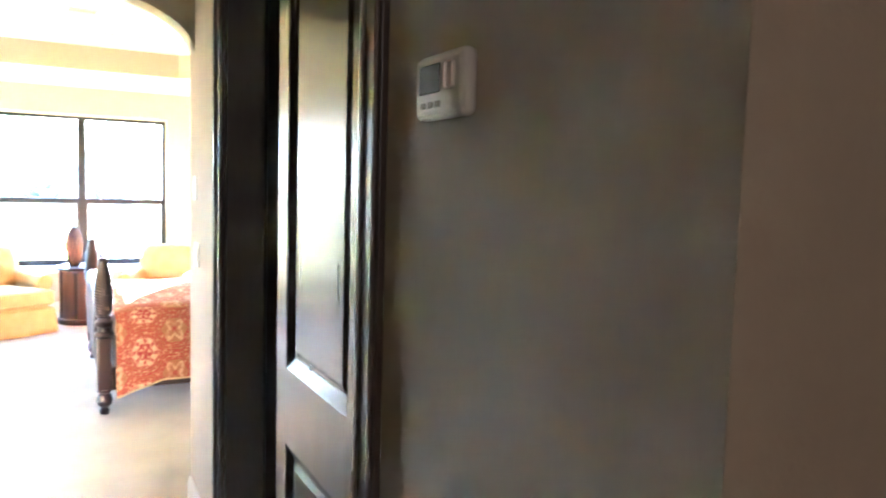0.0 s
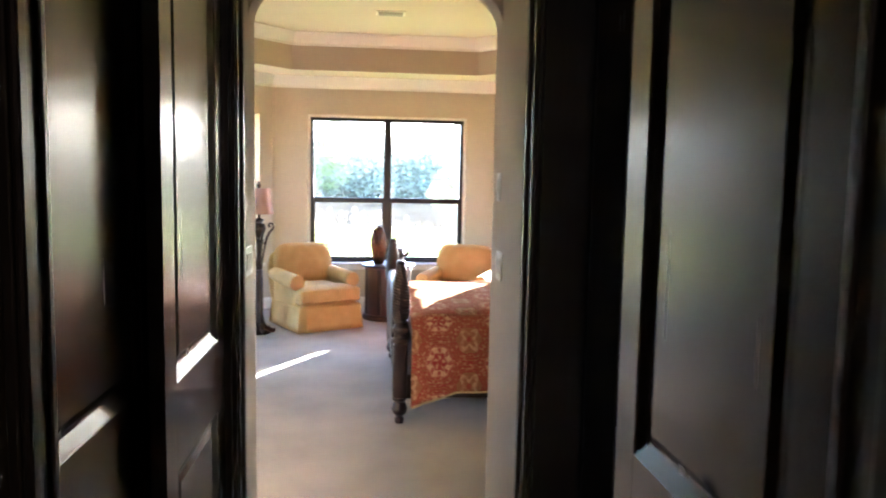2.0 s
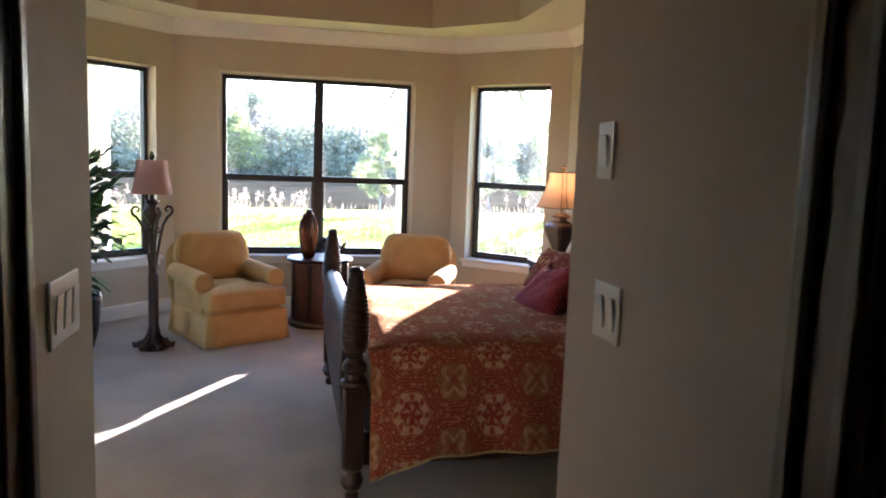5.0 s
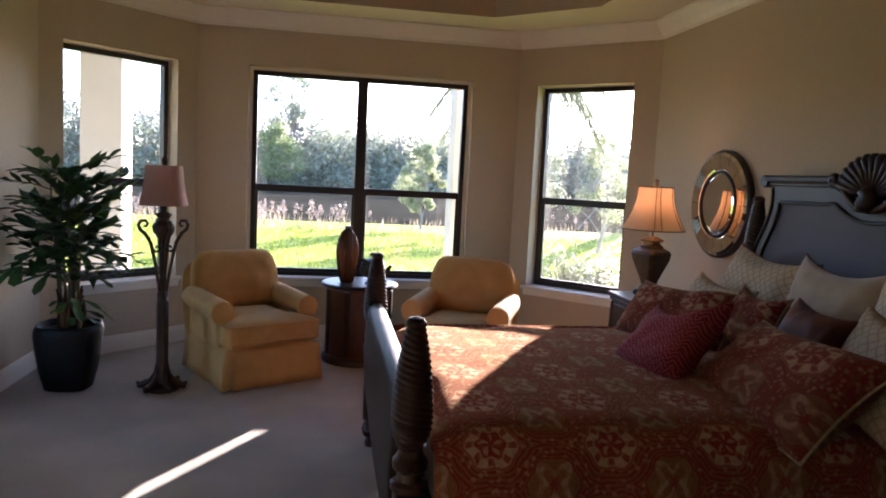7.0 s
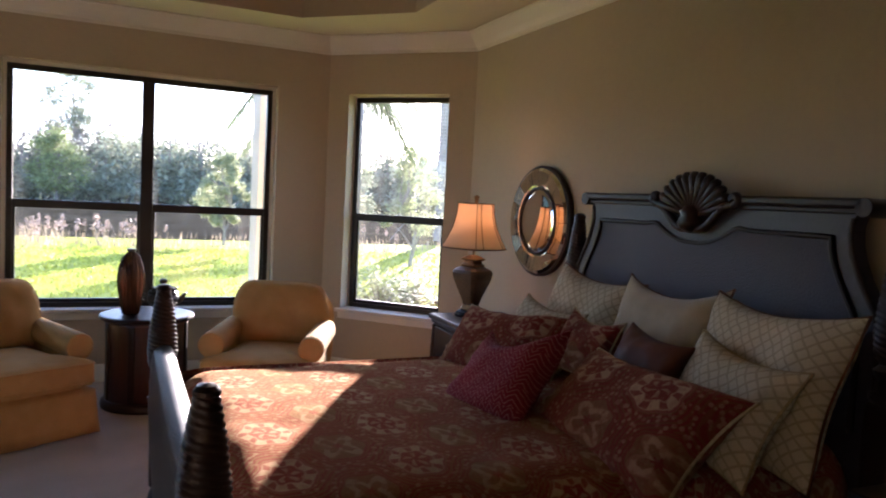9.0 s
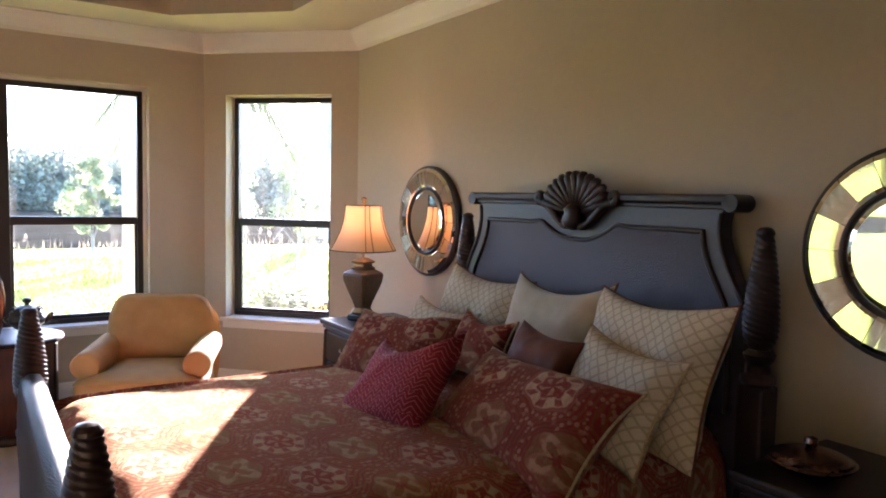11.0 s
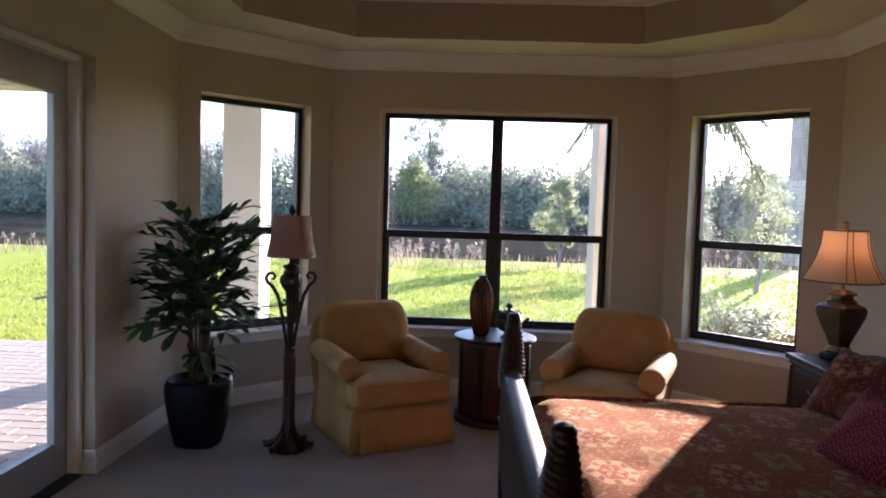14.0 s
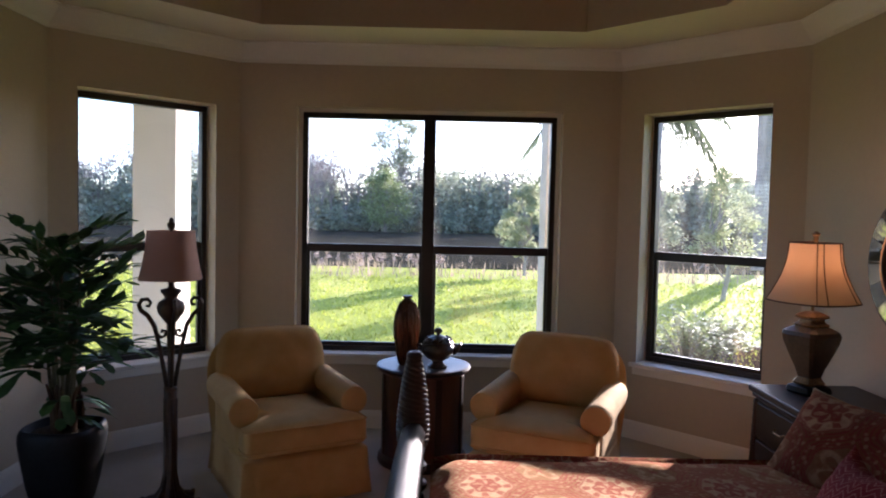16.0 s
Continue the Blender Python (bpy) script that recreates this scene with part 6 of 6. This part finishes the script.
pine = tree("pine_tree", -3.6, 80, 12.2, 3.1, FOL_HAZED, "tall thin pine rising above the woods", 8, 24, 260, 0.10, 0.2, 0.5)
rng = random.Random(61)
for q in range(13):
    bx, bh = -13.5 + q * 0.95 + rng.uniform(-0.4, 0.4), rng.uniform(8.2, 11.0) - max(0, q - 9) * 0.7
    tree("bare_tree", bx, rng.uniform(79, 83), bh, 1.9, FOL_GREY, "thin grey bare tree among the woods", 70 + q, 14, 60, 0.07, 0.10, 0.4)
tree("tree", 3.4, 28.3, 2.75, 0.72, FOL_PALE, "small pale green tree standing on the lawn", 21, 30, 330, 0.035, 0.05, 0.25)
tree("tree", 8.1, 31.0, 4.0, 1.2, FOL_HAZED, "young leafy tree on the lawn near the palms", 22, 22, 260, 0.045, 0.07, 0.2)
tree("tree", 7.3, 22.5, 3.0, 0.85, FOL_PALE, "young pale tree beside the mulch bed", 25, 20, 260, 0.035, 0.06, 0.3)
palm(12.9, 33.0, 9.2, 4, "palm with a grey ringed trunk and drooping fronds", 1.5, 0.33)
palm(3.5, 16.9, 4.1, 7, "palm with drooping fronds close to the house", 1.6)

# reed bank
rng = random.Random(17)
reed, plume = bmesh.new(), bmesh.new()
for k in range(2600):
    x, y = rng.uniform(-30, 30), 26.5 + rng.random() ** 1.5 * 5
    h = rng.uniform(0.10, 0.34)
    a = rng.uniform(0, 6.28)
    w = Vector((math.cos(a), math.sin(a), 0)) * 0.022
    lean_v = Vector((rng.uniform(-0.2, 0.2), rng.uniform(-0.2, 0.2), 1)) * h
    b = Vector((x, y, GZ))
    reed.faces.new([reed.verts.new(v) for v in (b - w, b + w, b + lean_v)])
for k in range(120):
    x, y = (rng.uniform(-7, 1) if rng.random() < 0.6 else rng.uniform(-24, 24)), rng.uniform(27, 30)
    h = rng.uniform(0.4, 0.85)
    tube([(x, y, GZ), (x + rng.uniform(-0.1, 0.1), y, GZ + h * 0.6)], 0.012, 4, bm=reed)
    leaf_cloud(plume, (x, y, GZ + h * 0.8), (0.07, 0.07, h * 0.25), 14, 0.06, rng, 0.2)
# dark sheet laid in place of the shade below the far trees
tagged(part("ground_shade_sheet", boxed(-160, 30.5, GZ - 0.05, 160, 112, GZ + 0.02), WOODS_SHADE), "dark ground sheet beyond the reeds, painted as shade under the woods", "marsh", kind="structure")
tagged(part("reeds", reed, REED), "dry tan reeds along the pond bank", "reeds", kind="stuff")
tagged(part("reed_plumes", plume, PLUME), "pale pinkish reed plumes", "reeds", kind="stuff")

# shrub and mulch under the palms
rng = random.Random(29)
for sx, sy, sr, lab in ((3.95, 15.2, 0.62, "low green shrub outside the window"), (4.75, 15.9, 0.46, "low green shrub beside the palm trunk"), (3.2, 14.6, 0.28, "small green shrub near the wall")):
    sh = thing("shrub", pose(sx, sy, GZ), lab, "shrub", "shrubs under the windows")
    bm, st = bmesh.new(), bmesh.new()
    for k in range(60):
        a, e = rng.uniform(0, 6.28), rng.uniform(0.3, 1.4)
        d = Vector((math.cos(a) * math.cos(e), math.sin(a) * math.cos(e), math.sin(e)))
        tip = d * sr * rng.uniform(0.8, 1.3)
        tube([(0, 0, 0.0), tip * 0.6, tip], [0.008, 0.005, 0.002], 4, bm=st)
        for q in range(14):
            leaf_blade(bm, tip * (0.45 + 0.045 * q), Vector((rng.gauss(0, 1), rng.gauss(0, 1), rng.uniform(0, 0.8))), 0.10, 0.026, 0.2, False, rng)
    part("branches", st, CANE, sh)
    part("leaves", bm, FOL_LIGHT, sh)
bm = bmesh.new()
ring = [bm.verts.new((4.4 + (1.5 + 0.25 * math.sin(5 * a)) * math.cos(a), 15.6 + (1.3 + 0.3 * math.sin(3 * a)) * math.sin(a), GZ + 0.012)) for a in [2 * math.pi * k / 40 for k in range(40)]]
bm.faces.new(ring)
tagged(part("mulch", bm, MULCH), "brown mulch bed round the palms", "mulch", kind="structure")
# stakes that brace the palm
for k, (dx, dy) in enumerate(((-1.3, -0.3), (0.9, -0.9), (0.3, 1.2))):
    tagged(part("tree_stake", tube([(12.9 + dx * 2.0, 33.0 + dy * 2.0, GZ - 0.03), (12.9 + dx * 0.25, 33.0 + dy * 0.25, 2.2)], 0.02, 6), BARK), "slanting wooden stake bracing the palm", "stake", "palm stakes")

# lawn blades where the windows look on it
rng = random.Random(31)
verts, faces = [], []
for k in range(26000):
    y = 13.6 + 13 * rng.random() ** 1.3
    x = rng.uniform(-8, 9) * (0.6 + y / 30)
    h, a = rng.uniform(0.025, 0.06) * (1 + (y - 13) * 0.03), rng.uniform(0, 6.28)
    w = 0.012 * (1 + (y - 13) * 0.1)
    n0 = len(verts)
    verts += [(x - w * math.cos(a), y - w * math.sin(a), GZ), (x + w * math.cos(a), y + w * math.sin(a), GZ), (x + rng.uniform(-0.02, 0.02), y + rng.uniform(-0.02, 0.02), GZ + h)]
    faces.append((n0, n0 + 1, n0 + 2))
me = bpy.data.meshes.new("grass")
me.from_pydata(verts, [], faces)
me.materials.append(BLADES)
tagged(new("grass", me), "short bright green lawn grass", "grass", kind="stuff")

# brick paving of the patio
pavement = tagged(part("pavement", boxed(-6.4, 6.0, GZ - 0.02, XL - 0.2, 13.5, -0.075), MULCH), "tan brick pavers laid on the patio", "pavement", kind="structure")
brick_mesh = None
for iy in range(26):
    for ix in range(11):
        x = -2.15 - ix * 0.305 - (0.15 if iy % 2 else 0)
        y = 9.55 + iy * 0.152
        if brick_mesh is None:
            ob = part("brick", boxed(-0.149, -0.072, -0.0745, 0.149, 0.072, -0.045, 0.006, 1), PAVER, pavement)
            brick_mesh = ob.data
        else:
            ob = new("brick", brick_mesh)
            ob.parent = pavement
        ob.location = (x, y, rng.uniform(-0.002, 0.002))
